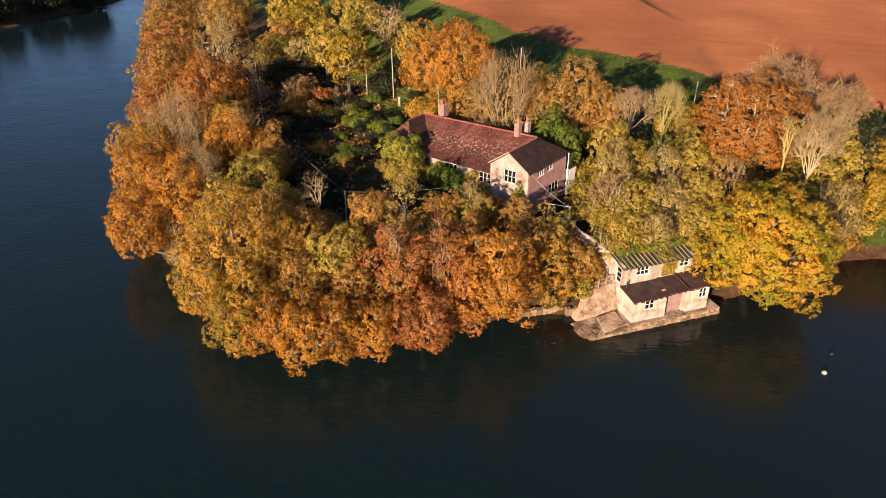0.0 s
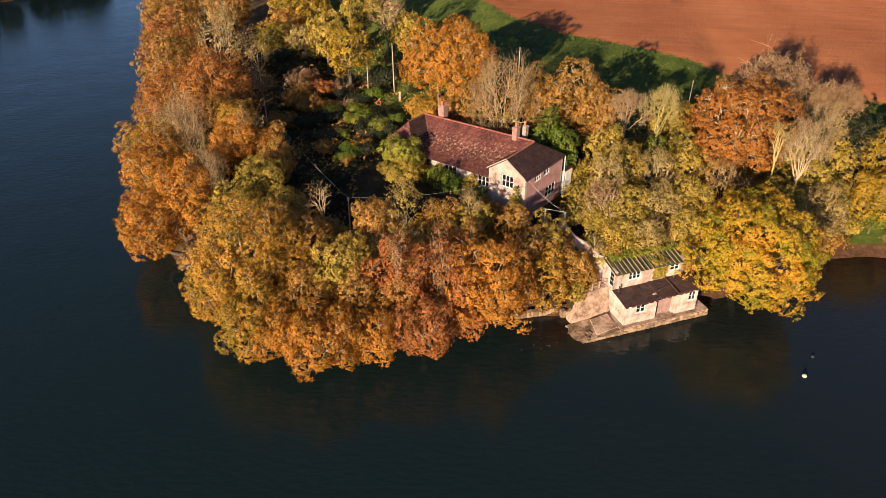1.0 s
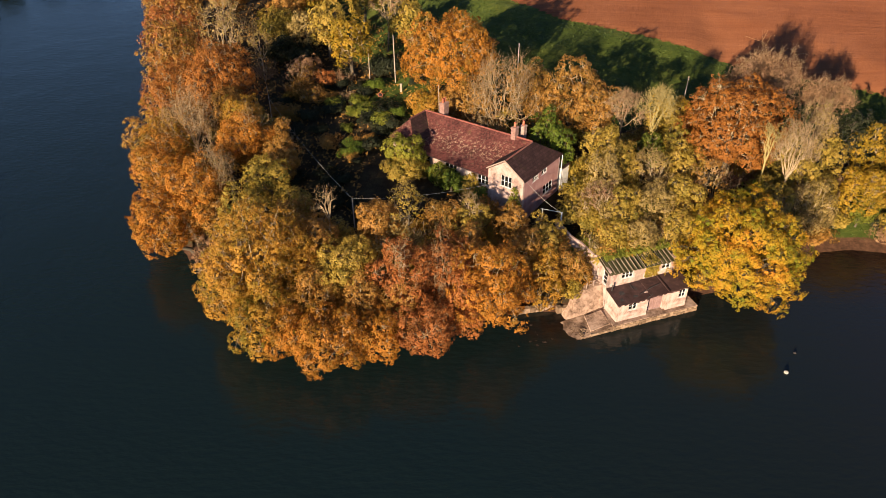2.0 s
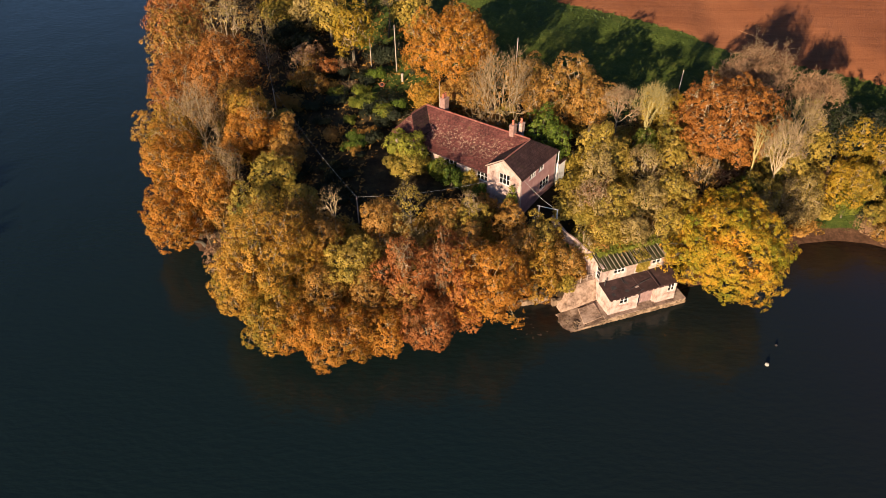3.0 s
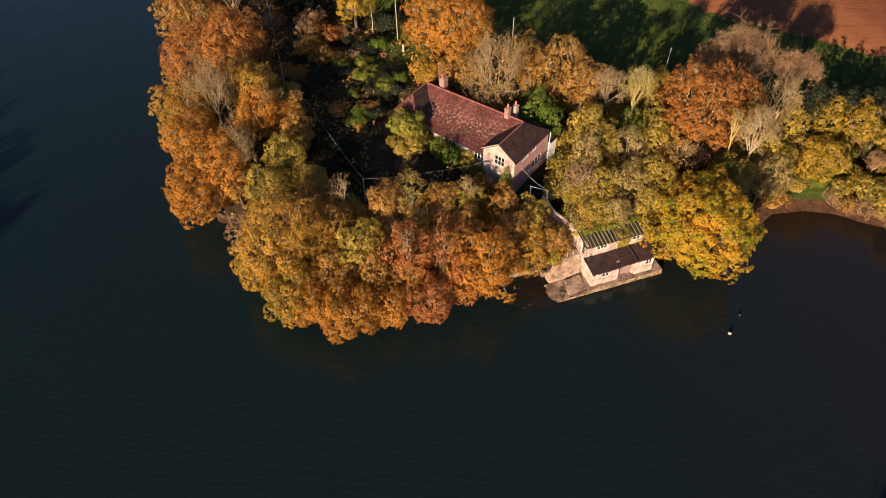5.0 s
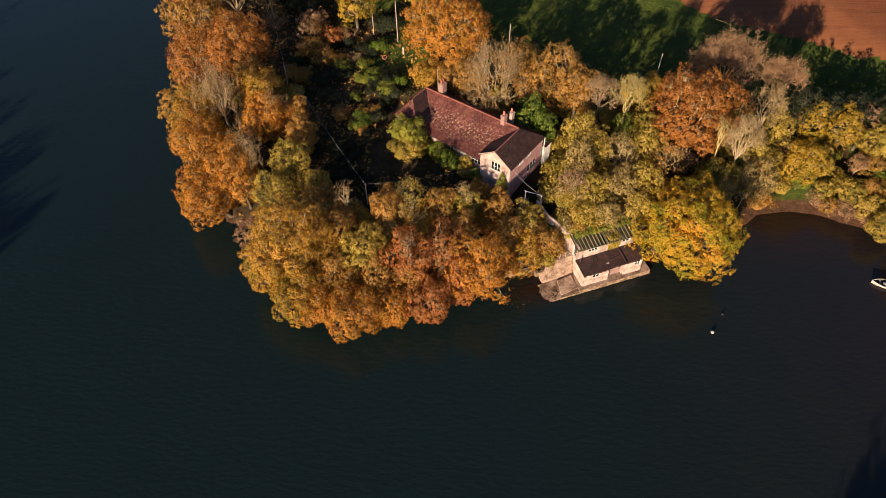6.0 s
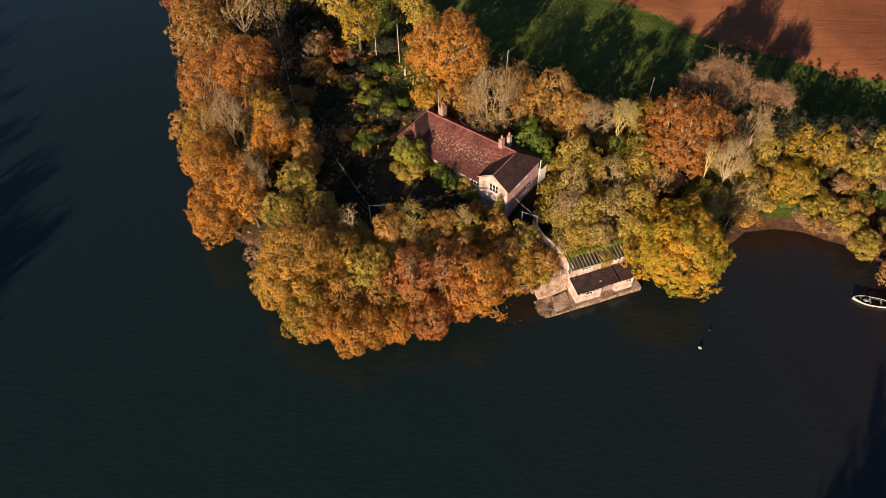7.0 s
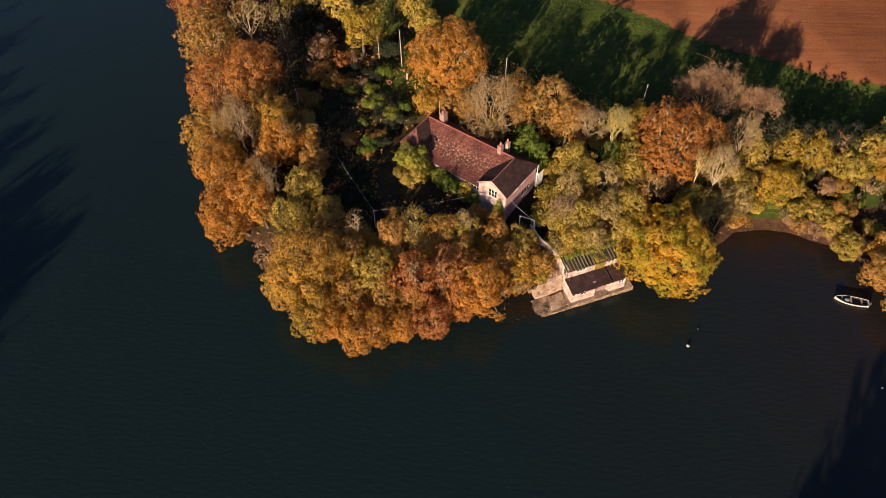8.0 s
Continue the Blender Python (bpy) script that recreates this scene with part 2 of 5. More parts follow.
# ---- mesh helpers ----
def mesh_of(name, verts, faces, mat):
    """A mesh from an (n,3) array and an (m,k) array of equal-sided faces."""
    verts, faces = np.asarray(verts, dtype=np.float32), np.asarray(faces, dtype=np.int32)
    me = bpy.data.meshes.new(name)
    k = faces.shape[1]
    me.vertices.add(len(verts))
    me.vertices.foreach_set("co", verts.ravel())
    me.loops.add(faces.size)
    me.loops.foreach_set("vertex_index", faces.ravel())
    me.polygons.add(len(faces))
    me.polygons.foreach_set("loop_start", np.arange(0, faces.size, k, dtype=np.int32))
    me.update(calc_edges=True)
    me.materials.append(mat)
    return me


def part(name, data, mat=None, parent=None, label=""):
    """Links a bmesh or a mesh as one mesh object under a thing or a part."""
    if isinstance(data, bmesh.types.BMesh):
        me = bpy.data.meshes.new(name)
        bmesh.ops.recalc_face_normals(data, faces=data.faces)
        data.to_mesh(me)
        data.free()
        me.materials.append(mat)
        data = me
    ob = new(name, data)
    if parent:
        ob.parent = parent
    if label:
        tagged(ob, label)
    return ob


def thing(name, m, label, category, group="", kind=""):
    ob = new(name)
    ob.empty_display_size = 0.2
    ob.matrix_world = m
    return tagged(ob, label, category, group, kind)


def box(bm, x0, x1, y0, y1, z0, z1, bevel=0.0):
    vs = [bm.verts.new((x, y, z)) for x in (x0, x1) for y in (y0, y1) for z in (z0, z1)]
    fs = [bm.faces.new([vs[i] for i in q]) for q in ((0, 1, 3, 2), (4, 6, 7, 5), (0, 4, 5, 1), (2, 3, 7, 6), (0, 2, 6, 4), (1, 5, 7, 3))]
    if bevel:
        bmesh.ops.bevel(bm, geom=list({e for f in fs for e in f.edges}), offset=bevel, segments=1, affect="EDGES")
    return bm


def boxed(x0, x1, y0, y1, z0, z1, bevel=0.0):
    return box(bmesh.new(), x0, x1, y0, y1, z0, z1, bevel)


def slab(pts, thick):
    """A plate: the polygon pts, given from above, thickened downwards along z."""
    bm = bmesh.new()
    top = [bm.verts.new(p) for p in pts]
    low = [bm.verts.new((p[0], p[1], p[2] - thick)) for p in pts]
    bm.faces.new(top), bm.faces.new(low[::-1])
    for i in range(len(pts)):
        j = (i + 1) % len(pts)
        bm.faces.new((top[i], low[i], low[j], top[j]))
    return bm


def tubes(paths, sides=5):
    """Tapered tubes: each path is a list of (point, radius). Returns verts and faces."""
    V, Fc, base = [], [], 0
    ang = np.arange(sides) * 2 * np.pi / sides
    for path in paths:
        P = np.array([p for p, r in path], dtype=float)
        R = np.array([r for p, r in path], dtype=float)
        T = np.gradient(P, axis=0)
        T /= np.linalg.norm(T, axis=1)[:, None] + 1e-9
        ref = np.where(np.abs(T[:, 2:3]) > 0.9, [[1.0, 0, 0]], [[0, 0, 1.0]])
        A = np.cross(T, ref)
        A /= np.linalg.norm(A, axis=1)[:, None] + 1e-9
        B = np.cross(T, A)
        ring = P[:, None] + R[:, None, None] * (A[:, None] * np.cos(ang)[None, :, None] + B[:, None] * np.sin(ang)[None, :, None])
        V.append(ring.reshape(-1, 3))
        n = len(path)
        i, k = np.meshgrid(np.arange(n - 1), np.arange(sides), indexing="ij")
        k2 = (k + 1) % sides
        Fc.append((base + np.stack([i * sides + k, i * sides + k2, (i + 1) * sides + k2, (i + 1) * sides + k], -1)).reshape(-1, 4))
        base += n * sides
    return np.concatenate(V), np.concatenate(Fc)


def leaves(rng, centres, out, size, droop=0.0):
    """One pointed, folded leaf spray at each centre; out biases the way it faces."""
    n = len(centres)
    nrm = rng.normal(size=(n, 3)) * 0.36 + out * 1.0 + np.array([0, 0, 0.15])
    nrm /= np.linalg.norm(nrm, axis=1)[:, None] + 1e-9
    t1 = np.cross(nrm, rng.normal(size=(n, 3)))
    t1 /= np.linalg.norm(t1, axis=1)[:, None] + 1e-9
    t2 = np.cross(nrm, t1)
    a = (size * rng.uniform(0.6, 1.35, n))[:, None]
    b = a * rng.uniform(0.45, 0.95, n)[:, None]
    V = np.stack([centres - t1 * a * 0.7 - t2 * b * 0.8, centres - t1 * a * 0.5 + t2 * b * 0.8, centres + t1 * a], 1).reshape(-1, 3)
    return V, np.arange(3 * n).reshape(-1, 3)


# ---- the lie of the land ----
SHORE = [(-900, 1400), (-300, 700), (-130, 330), (-80, 240), (-68, 195), (-59, 160), (-51, 132), (-43.5, 108), (-40, 96), (-38, 85), (-35, 76.5), (-31, 71.5),
         (-26, 69.5), (-22, 66), (-19, 61), (-16.5, 57.8), (-13, 55.8), (-8.5, 55.4), (-4, 56.8), (1, 58.4), (5, 60.2), (9, 62),
         (12, 61.3), (14.5, 60.6), (18, 60.2), (27, 63.3), (33, 65.5), (38, 67.5), (42.5, 69.6), (46, 72.3), (50, 72.9), (54.5, 72.4), (58, 70.5), (61.5, 69.2),
         (64.5, 66), (66, 60), (67.5, 52), (73, 44), (84, 36), (130, 18), (300, -40), (1200, -200), (4500, -300), (4500, 4500), (-900, 4500)]
FAR_BANK = [(-4500, 100), (-900, 120), (-300, 150), (-160, 178), (-128, 200), (-112, 226), (-106, 245), (-112, 275), (-150, 340), (-330, 700), (-950, 1450), (-950, 4500), (-4500, 4500)]
# two banks out of view, added to carry trees that shade the water
UNSEEN_BANK = [(22, -20), (40, -12), (70, -6), (110, -14), (220, -60), (2000, -260), (2000, -2000), (-60, -2000), (0, -200), (4, -60), (8, -28)]
UNSEEN_WEST_BANK = [(-98, -40), (-92, -10), (-96, 16), (-120, 50), (-200, 90), (-900, 100), (-4500, 90), (-4500, -2000), (-300, -2000), (-150, -200)]
FIELD = [(-60, 300), (-25, 215), (-8, 172), (4, 145), (11.4, 128.6), (20, 120.5), (28, 117.3), (42, 110.6), (51.5, 106), (60.8, 102.5), (67, 98.9), (75, 96.8), (110, 88), (240, 60), (2000, 200), (2000, 3000), (-60, 3000)]


def inside(poly, X, Y):
    """Signed distance to a closed line, positive within."""
    P = np.array(poly, dtype=float)
    D, odd = np.full(X.shape, 1e9), np.zeros(X.shape, bool)
    for (ax, ay), (bx, by) in zip(P, np.roll(P, -1, 0)):
        ex, ey = bx - ax, by - ay
        s = np.clip(((X - ax) * ex + (Y - ay) * ey) / (ex * ex + ey * ey), 0, 1)
        D = np.minimum(D, np.hypot(X - ax - s * ex, Y - ay - s * ey))
        if ay != by:
            odd ^= ((ay > Y) != (by > Y)) & (X < ax + (Y - ay) * ex / (by - ay))
    return np.where(odd, D, -D)


def smooth(a, b, v):
    s = np.clip((v - a) / (b - a), 0, 1)
    return s * s * (3 - 2 * s)


def heights(X, Y):
    X, Y = np.asarray(X, dtype=float), np.asarray(Y, dtype=float)
    d = inside(SHORE, X, Y)
    upland = 10.4 - 0.05 * np.clip(X - 61, -130, 80) + 0.08 * np.clip(Y - 102, -60, 130) + 0.02 * np.clip(Y - 232, 0, 1500)
    bank = np.interp(d, [-40, -6, -1.5, 0, 1.2, 3.5, 8, 14, 30, 60], [-5, -1.2, -0.35, 0.05, 1.3, 3.2, 6.2, 7.3, 10, 16])
    low = np.interp(d, [-40, -6, -1.5, 0, 1.5, 4, 10, 20, 32, 60], [-5, -1.2, -0.3, 0.03, 0.5, 1.7, 3.2, 6.5, 9.6, 14])
    e = smooth(38, 46, X)
    z = np.minimum(bank * (1 - e) + low * e, np.where(d > 0, upland, 99))
    # level garden round the house
    g = smooth(17, 9, np.hypot((X - 2) * 0.75, Y - 76))
    z = np.where(d > 0, z * (1 - g) + g * np.minimum(z, 7.6 - 0.07 * (X - 2)), z)
    f = inside(FAR_BANK, X, Y)
    fz = np.interp(f, [-40, -3, 0, 3, 40, 200], [-5, -0.6, 0.05, 2, 16, 45])
    for poly in (UNSEEN_BANK, UNSEEN_WEST_BANK):
        fz = np.maximum(fz, np.interp(inside(poly, X, Y), [-40, -3, 0, 3, 20, 200], [-5, -0.6, 0.05, 2, 6, 24]))
    return np.maximum(z, fz)


def ground_at(x, y):
    return float(heights(np.array([x]), np.array([y]))[0])


def spaced(lo, hi, step, far):
    inner = list(np.arange(lo, hi + step, step))
    grow, s, v = [], step, hi
    while v < far:
        s *= 1.25
        v += s
        grow.append(v)
    back, s, v = [], step, lo
    while v > -far:
        s *= 1.25
        v -= s
        back.append(v)
    return np.array(back[::-1] + inner + grow)


xs, ys = spaced(-75, 95, 1.0, 4200), spaced(40, 165, 1.0, 4200)
GX, GY = np.meshgrid(xs, ys)
GZ = heights(GX, GY)
lump = np.array([noise.noise((x * 0.35, y * 0.35, 0.0)) + 0.5 * noise.noise((x * 0.9, y * 0.9, 3.0)) for x, y in zip(GX.ravel(), GY.ravel())]).reshape(GX.shape)
field_d = inside(FIELD, GX, GY)
GZ = GZ + lump * np.where(GZ > 0.3, np.where(field_d > 0, 0.06, 0.22), 0.05)
GZ = GZ - 0.25 * np.exp(-((field_d + 0.4) / 0.7) ** 2)
shore_d = inside(SHORE, GX, GY)
ny, nx = GX.shape
idx = np.arange(nx * ny).reshape(ny, nx)
quads = np.stack([idx[:-1, :-1], idx[:-1, 1:], idx[1:, 1:], idx[1:, :-1]], -1).reshape(-1, 4)
me = mesh_of("ground", np.stack([GX, GY, GZ], -1).reshape(-1, 3), quads, GROUND)
grassy = np.maximum(smooth(-34, -27, field_d) * smooth(84, 92, GY), smooth(44, 47, GX) * smooth(0.6, 1.4, shore_d) * smooth(9, 6, shore_d) * smooth(60, 56, GX))
grassy = np.maximum(grassy, smooth(60, 63, GX) * smooth(2.5, 4, shore_d) * 0.8)
grassy = np.maximum(grassy, smooth(7, 4, np.hypot(GX + 7.5, (GY - 96.5) * 0.8)))
for key, vals in (("soil", smooth(-0.3, 0.3, field_d)), ("grass", grassy), ("mud", np.maximum(smooth(0.9, 0.4, GZ), smooth(4.2, 2.4, np.hypot((GX - 67.8) * 0.7, GY - 71.4))))):
    me.attributes.new(key, "FLOAT", "POINT").data.foreach_set("value", vals.ravel().astype(np.float32))
me.polygons.foreach_set("use_smooth", np.ones(len(quads), bool))
tagged(new("ground", me), "wooded headland with grass strip and red ploughed field", "ground", kind="structure")

wx = np.linspace(-4200, 4200, 9)
WX, WY = np.meshgrid(wx, wx)
wi = np.arange(81).reshape(9, 9)
water = new("water", mesh_of("water", np.stack([WX, WY, WX * 0], -1).reshape(-1, 3),
                             np.stack([wi[:-1, :-1], wi[:-1, 1:], wi[1:, 1:], wi[1:, :-1]], -1).reshape(-1, 4), WATER))
tagged(water, "still dark green river water with faint ripples", "water", kind="structure")


# ---- trees ----
def strands(P, R, sides=3):
    """Tapered tubes along many lines at once: P (n, k, 3) points, R (n, k) radii. Returns verts and faces."""
    n, k, _ = P.shape
    T = np.gradient(P, axis=1)
    T /= np.linalg.norm(T, axis=2)[..., None] + 1e-9
    ref = np.where(np.abs(T[..., 2:3]) > 0.9, [1.0, 0, 0], [0, 0, 1.0])
    A = np.cross(T, ref)
    A /= np.linalg.norm(A, axis=2)[..., None] + 1e-9
    B = np.cross(T, A)
    ang = np.arange(sides) * 2 * np.pi / sides
    V = P[:, :, None] + R[:, :, None, None] * (A[:, :, None] * np.cos(ang)[:, None] + B[:, :, None] * np.sin(ang)[:, None])
    i, j, s = np.meshgrid(np.arange(n), np.arange(k - 1), np.arange(sides), indexing="ij")
    at = lambda jj, ss: (i * k + jj) * sides + ss % sides
    return V.reshape(-1, 3), np.stack([at(j, s), at(j, s + 1), at(j + 1, s + 1), at(j + 1, s)], -1).reshape(-1, 4)


def joined(sets):
    V, Fc, base = [], [], 0
    for v, f in sets:
        V.append(v), Fc.append(f + base)
        base += len(v)
    return np.concatenate(V), np.concatenate(Fc)


def unit(v):
    return v / (np.linalg.norm(v, axis=-1)[..., None] + 1e-9)


def dome(rng, n, lowest):
    """Evenly strewn, jittered directions over a ball, cut off below."""
    i = np.arange(n) + 0.5
    z = 1 - i / n * (1 - lowest)
    phi = i * 2.39996 + rng.uniform(0, 6.28)
    w = np.sqrt(1 - z * z)
    return unit(np.stack([np.cos(phi) * w, np.sin(phi) * w, z], -1) + rng.normal(size=(n, 3)) * 0.75 / math.sqrt(n))


def bowed(rng, a, c, lift=0.12, wild=0.07, k=4):
    """Lines from the points a to the points c that sweep upwards and wander a little."""
    s = np.linspace(0, 1, k)[None, :, None]
    ln = np.linalg.norm(c - a, axis=1)[:, None, None]
    P = a[:, None] * (1 - s) + c[:, None] * s
    P = P + np.array([0, 0, -1.0]) * lift * ln * 4 * s * (1 - s)
    P[:, 1:-1] += rng.normal(size=(len(a), k - 2, 3)) * wild * ln
    return P


def taper(n, r0, r1, k=4):
    return np.ones((n, 1)) * np.linspace(r0, r1, k)[None, :]


def twig_paths(rng, limbs, count, length, r, up):
    """Twigs that fork from the outer halves of limbs."""
    out = []
    for _ in range(count):
        L = limbs[rng.integers(len(limbs))]
        k = rng.integers(len(L) // 2, len(L) - 1)
        s = rng.uniform()
        p = L[k][0] * (1 - s) + L[k + 1][0] * s
        d = L[k + 1][0] - L[k][0]
        d = d / (np.linalg.norm(d) + 1e-9) + rng.normal(size=3) * 0.36 + np.array([0, 0, up])
        d /= np.linalg.norm(d)
        ln = length * rng.uniform(0.5, 1.2)
        q = p + d * ln * 0.5 + rng.normal(size=3) * 0.06 * ln
        e = p + d * ln + np.array([0, 0, 0.12 * ln]) + rng.normal(size=3) * 0.1 * ln
        out.append([(p, r), (q, r * 0.75), (e, r * 0.35)])
    return out


SEEN = {
    "gold": "golden brown autumn tree", "orange": "bright orange autumn tree", "rust": "rust-red tree with thinning leaves",
    "red": "copper red autumn tree", "yellow": "golden yellow autumn tree", "oak": "broad golden yellow oak", "olive": "olive green leafy tree", "brown": "brown autumn tree",
    "green": "bright evergreen tree", "dark": "dark evergreen tree", "bush": "rounded yellow-green tree", "lichen": "pale grey lichened tree", "pink": "pinkish bare twiggy tree", "ivy": "ivy clad tree"}
# near: unseen trees, added for the shade they cast on the river
ABOUT = {"shore": "on the wooded river bank", "garden": "in the overgrown garden", "house": "beside the red roofed house", "field": "at the grassy field edge", "cove": "beside the muddy cove", "far": "on the far shaded bank", "near": "on the opposite river bank"}


def sprays(rng, cent, out, radius, each, size, mat):
    """Leaves gathered in small sprays round the centres; every spray carries its own tint."""
    n = len(cent)
    each = np.maximum(rng.poisson(each, n), 3)
    which = np.repeat(np.arange(n), each)
    v = unit(rng.normal(size=(len(which), 3)))
    puff = (radius * rng.uniform(0.65, 1.35, n))[which][:, None]
    o = out[which]
    pos = v * puff * (rng.uniform(0.1, 1, len(which)) ** 0.5)[:, None]
    pos -= o * (pos * o).sum(1)[:, None] * 0.35
    pos += cent[which] - np.array([0, 0, 0.18]) * puff
    V, Fc = leaves(rng, pos, v * 0.45 + o * 0.85, size)
    me = mesh_of("crown", V, Fc, mat)
    tint = rng.uniform(-0.5, 0.5, n)[which]
    me.attributes.new("tint", "FLOAT", "POINT").data.foreach_set("value", np.repeat(tint, 3).astype(np.float32))
    return me


def tree(x, y, top, r, kind, where, leafy=1.0, low=None, bare=False, bark=None, seed=0, leaf=None, flat=1.0, clump=1.0, upright=0.0):
    """Trunk, limbs that fork to every billow of the crown, and sprays of leaves over the billows; bare: twigs in place of most leaves."""
    rng = np.random.default_rng(seed)
    far = y > 104 or y < 30
    leaf = leaf or (0.145 if y < 71 else 0.16 if y < 104 else 0.28)
    bx, by = x, y
    for _ in range(14):
        if ground_at(bx, by) > 0.5:
            break
        bx, by = (bx + 0.4, by + 0.15) if x < -27 else (bx, by + 0.4)
    reach = np.array([x - bx, y - by])
    x, y = bx, by
    z0 = ground_at(x, y)
    H = top - z0
    if low is None:
        low = H * 0.13
    if bare:
        low = max(low, H - (1.25 if kind == "pink" or r < 3 else 1.65) * r)
    if abs(reach).sum() > 0.1:
        low = min(low, 0.35 - z0)
    ch = H - low
    cz = low + ch * 0.48
    name = "shrub" if H < 3.6 else "tree"
    ob = thing(name, pose(x, y, z0), f"{'bare ' if bare and kind not in ('pink',) else ''}{SEEN[kind] if name == 'tree' else SEEN[kind].replace('tree', 'shrub').replace('oak', 'shrub')} {ABOUT[where]}", name, f"{name}s {ABOUT[where]}")
    bark = bark or BARK
    girth = max(0.10, H * 0.022 + r * 0.012) * (0.5 if bare else 1.0)
    lean = rng.normal(size=2) * 0.04 * H + reach / 0.6
    mid = np.array([lean[0] * 0.6, lean[1] * 0.6, cz])
    size = np.array([r, r, ch * 0.52 * flat])
    base = np.array([0, 0, -0.4])
    fork = np.array([lean[0] * .45, lean[1] * .45, (low * 0.75 + 0.2) if bare else low + ch * 0.2])
    tv, tf = tubes([[(base, girth * 1.35), (np.array([lean[0] * .1, lean[1] * .1, 0.4]), girth), (fork * [1, 1, 0.6], girth * 0.85), (fork, girth * 0.7)]], 7)
    part("trunk", mesh_of("trunk", tv, tf, bark), parent=ob)
    wood, fine, pale = [], [], bark if bark != BARK or kind in ("green", "dark", "olive", "oak") else BARK_PALE
    N = leafy * (700 + 800 * r * r) * (0.15 / leaf) ** 1.9
    if bare:
        # limbs that fan out from low down and fork again and again to loose twigs
        n = int(7 + r * 0.9)
        d = dome(rng, n, 0.12)
        d[:, 2] += 0.12 + upright
        d = unit(d)
        hub, span = np.array([lean[0] * 0.5, lean[1] * 0.5, low]), np.array([r, r, ch])
        far_out = rng.uniform(0.78, 1.08, n)
        ends = np.repeat(fork[None], n, 0)
        start = ends
        f = 0.7 if far or r < 3 else 1.0
        for lev, (kids, frac, spread, rad) in enumerate(((1, 0.44, 0.0, 0.46), (3, 0.66, 0.25, 0.28), (3, 0.83, 0.18, 0.17), (4, 0.95, 0.13, 0.10), (5 if kind == "pink" else 3, 1.04, 0.09, 0.055))):
            kids = max(1, int(kids * f)) if lev else 1
            which = np.repeat(np.arange(len(d)), kids)
            far_out = far_out[which] * rng.uniform(0.9, 1.06, len(which))
            d = unit(d[which] + rng.normal(size=(len(which), 3)) * spread + np.array([0, 0, 0.04]))
            d[:, 2] = np.maximum(d[:, 2], 0.02)
            tips = hub + d * span * (frac * far_out)[:, None]
            s = rng.uniform(0.55, 1.0, (len(which), 1)) if lev > 1 else 1.0
            P = bowed(rng, ends[which] * s + start[which] * (1 - s), tips, 0.07 if lev < 2 else 0.02, 0.035, 4 if lev < 3 else 3)
            rr = max(girth * rad, 0.013)
            (wood if lev < 3 else fine).append(strands(P, taper(len(P), rr, rr * 0.55, P.shape[1]), 5 if lev < 2 else 3))
            start, ends = ends[which], tips
        cent = ends[rng.integers(0, len(ends), max(8, int(N / 5)))] if N > 20 else None
        if cent is not None:
            cent = cent + rng.normal(size=cent.shape) * 0.12 - (cent - hub) * rng.uniform(0, 0.25, (len(cent), 1))
            part("crown", sprays(rng, cent, unit(cent - mid), 0.22, 5, leaf * 0.62, LEAF[kind]), parent=ob)
    else:
        # billows over the crown, and sprays over the billows, folded in where billows meet
        nb = int(np.clip(7 + 1.35 * r * r, 8, 80))
        bd = dome(rng, nb, -0.72)
        bh = rng.uniform(0.86, 1.04, nb) * (1 + 0.10 * np.sin(3 * np.arctan2(bd[:, 1], bd[:, 0]) + rng.uniform(0, 6)))
        bh[rng.uniform(size=nb) < 0.07] *= 0.72
        gap = math.sqrt(4 * math.pi * 0.86 / nb) * 0.5
        nl = int(np.clip(N / 17, 35, 3900))
        cd = dome(rng, nl, -0.78)
        cos = cd @ bd.T
        near = cos.argmax(1)
        off = np.arccos(np.clip(cos.max(1), -1, 1)) / gap
        rad = bh[near] * (1.0 - 0.19 * clump * np.clip(off, 0, 1.5) ** 2) * rng.uniform(0.93, 1.03, nl)
        deep = rng.uniform(size=nl) < 0.16
        rad[deep] *= rng.uniform(0.62, 0.85, deep.sum())
        cent = mid + cd * rad[:, None] * size
        floor = 0.2 if abs(reach).sum() < 0.1 else 0.3 - z0
        cent[:, 2] = np.maximum(cent[:, 2], floor + rng.uniform(0, 0.5, nl))
        # limbs to every fourth billow, boughs from those to the rest, twigs to the sprays
        bc = mid + bd * (bh * 0.76)[:, None] * size
        main = np.arange(0, nb, 4)
        wood.append(strands(bowed(rng, fork * np.ones((len(main), 1)), mid + (bc[main] - mid) * 0.75, 0.10, 0.05), taper(len(main), girth * 0.42, girth * 0.18), 5))
        to = np.argmax(bd @ bd[main].T, 1)
        wood.append(strands(bowed(rng, mid + (bc[main][to] - mid) * 0.6, bc, 0.05, 0.08), taper(nb, girth * 0.16 + 0.012, 0.025), 4))
        pick = np.nonzero(rng.uniform(size=nl) < (0.24 if not far else 0.04))[0]
        tip = mid + (cent[pick] - mid) * rng.uniform(0.92, 1.06, (len(pick), 1))
        tip[:, 2] = np.maximum(tip[:, 2], floor)
        wood.append(strands(bowed(rng, bc[near[pick]], tip, 0.0, 0.09, 3), taper(len(pick), 0.024, 0.010, 3), 3))
        turned = unit((cent - mid) / size * 0.7 + unit(cent - bc[near]) * 0.6)
        part("crown", sprays(rng, cent, turned, leaf * 2.15 * (0.8 + 0.2 * clump), 17, leaf * 0.84, LEAF[kind]), parent=ob)
    part("branchwork", mesh_of("branchwork", *joined(wood), pale), parent=ob)
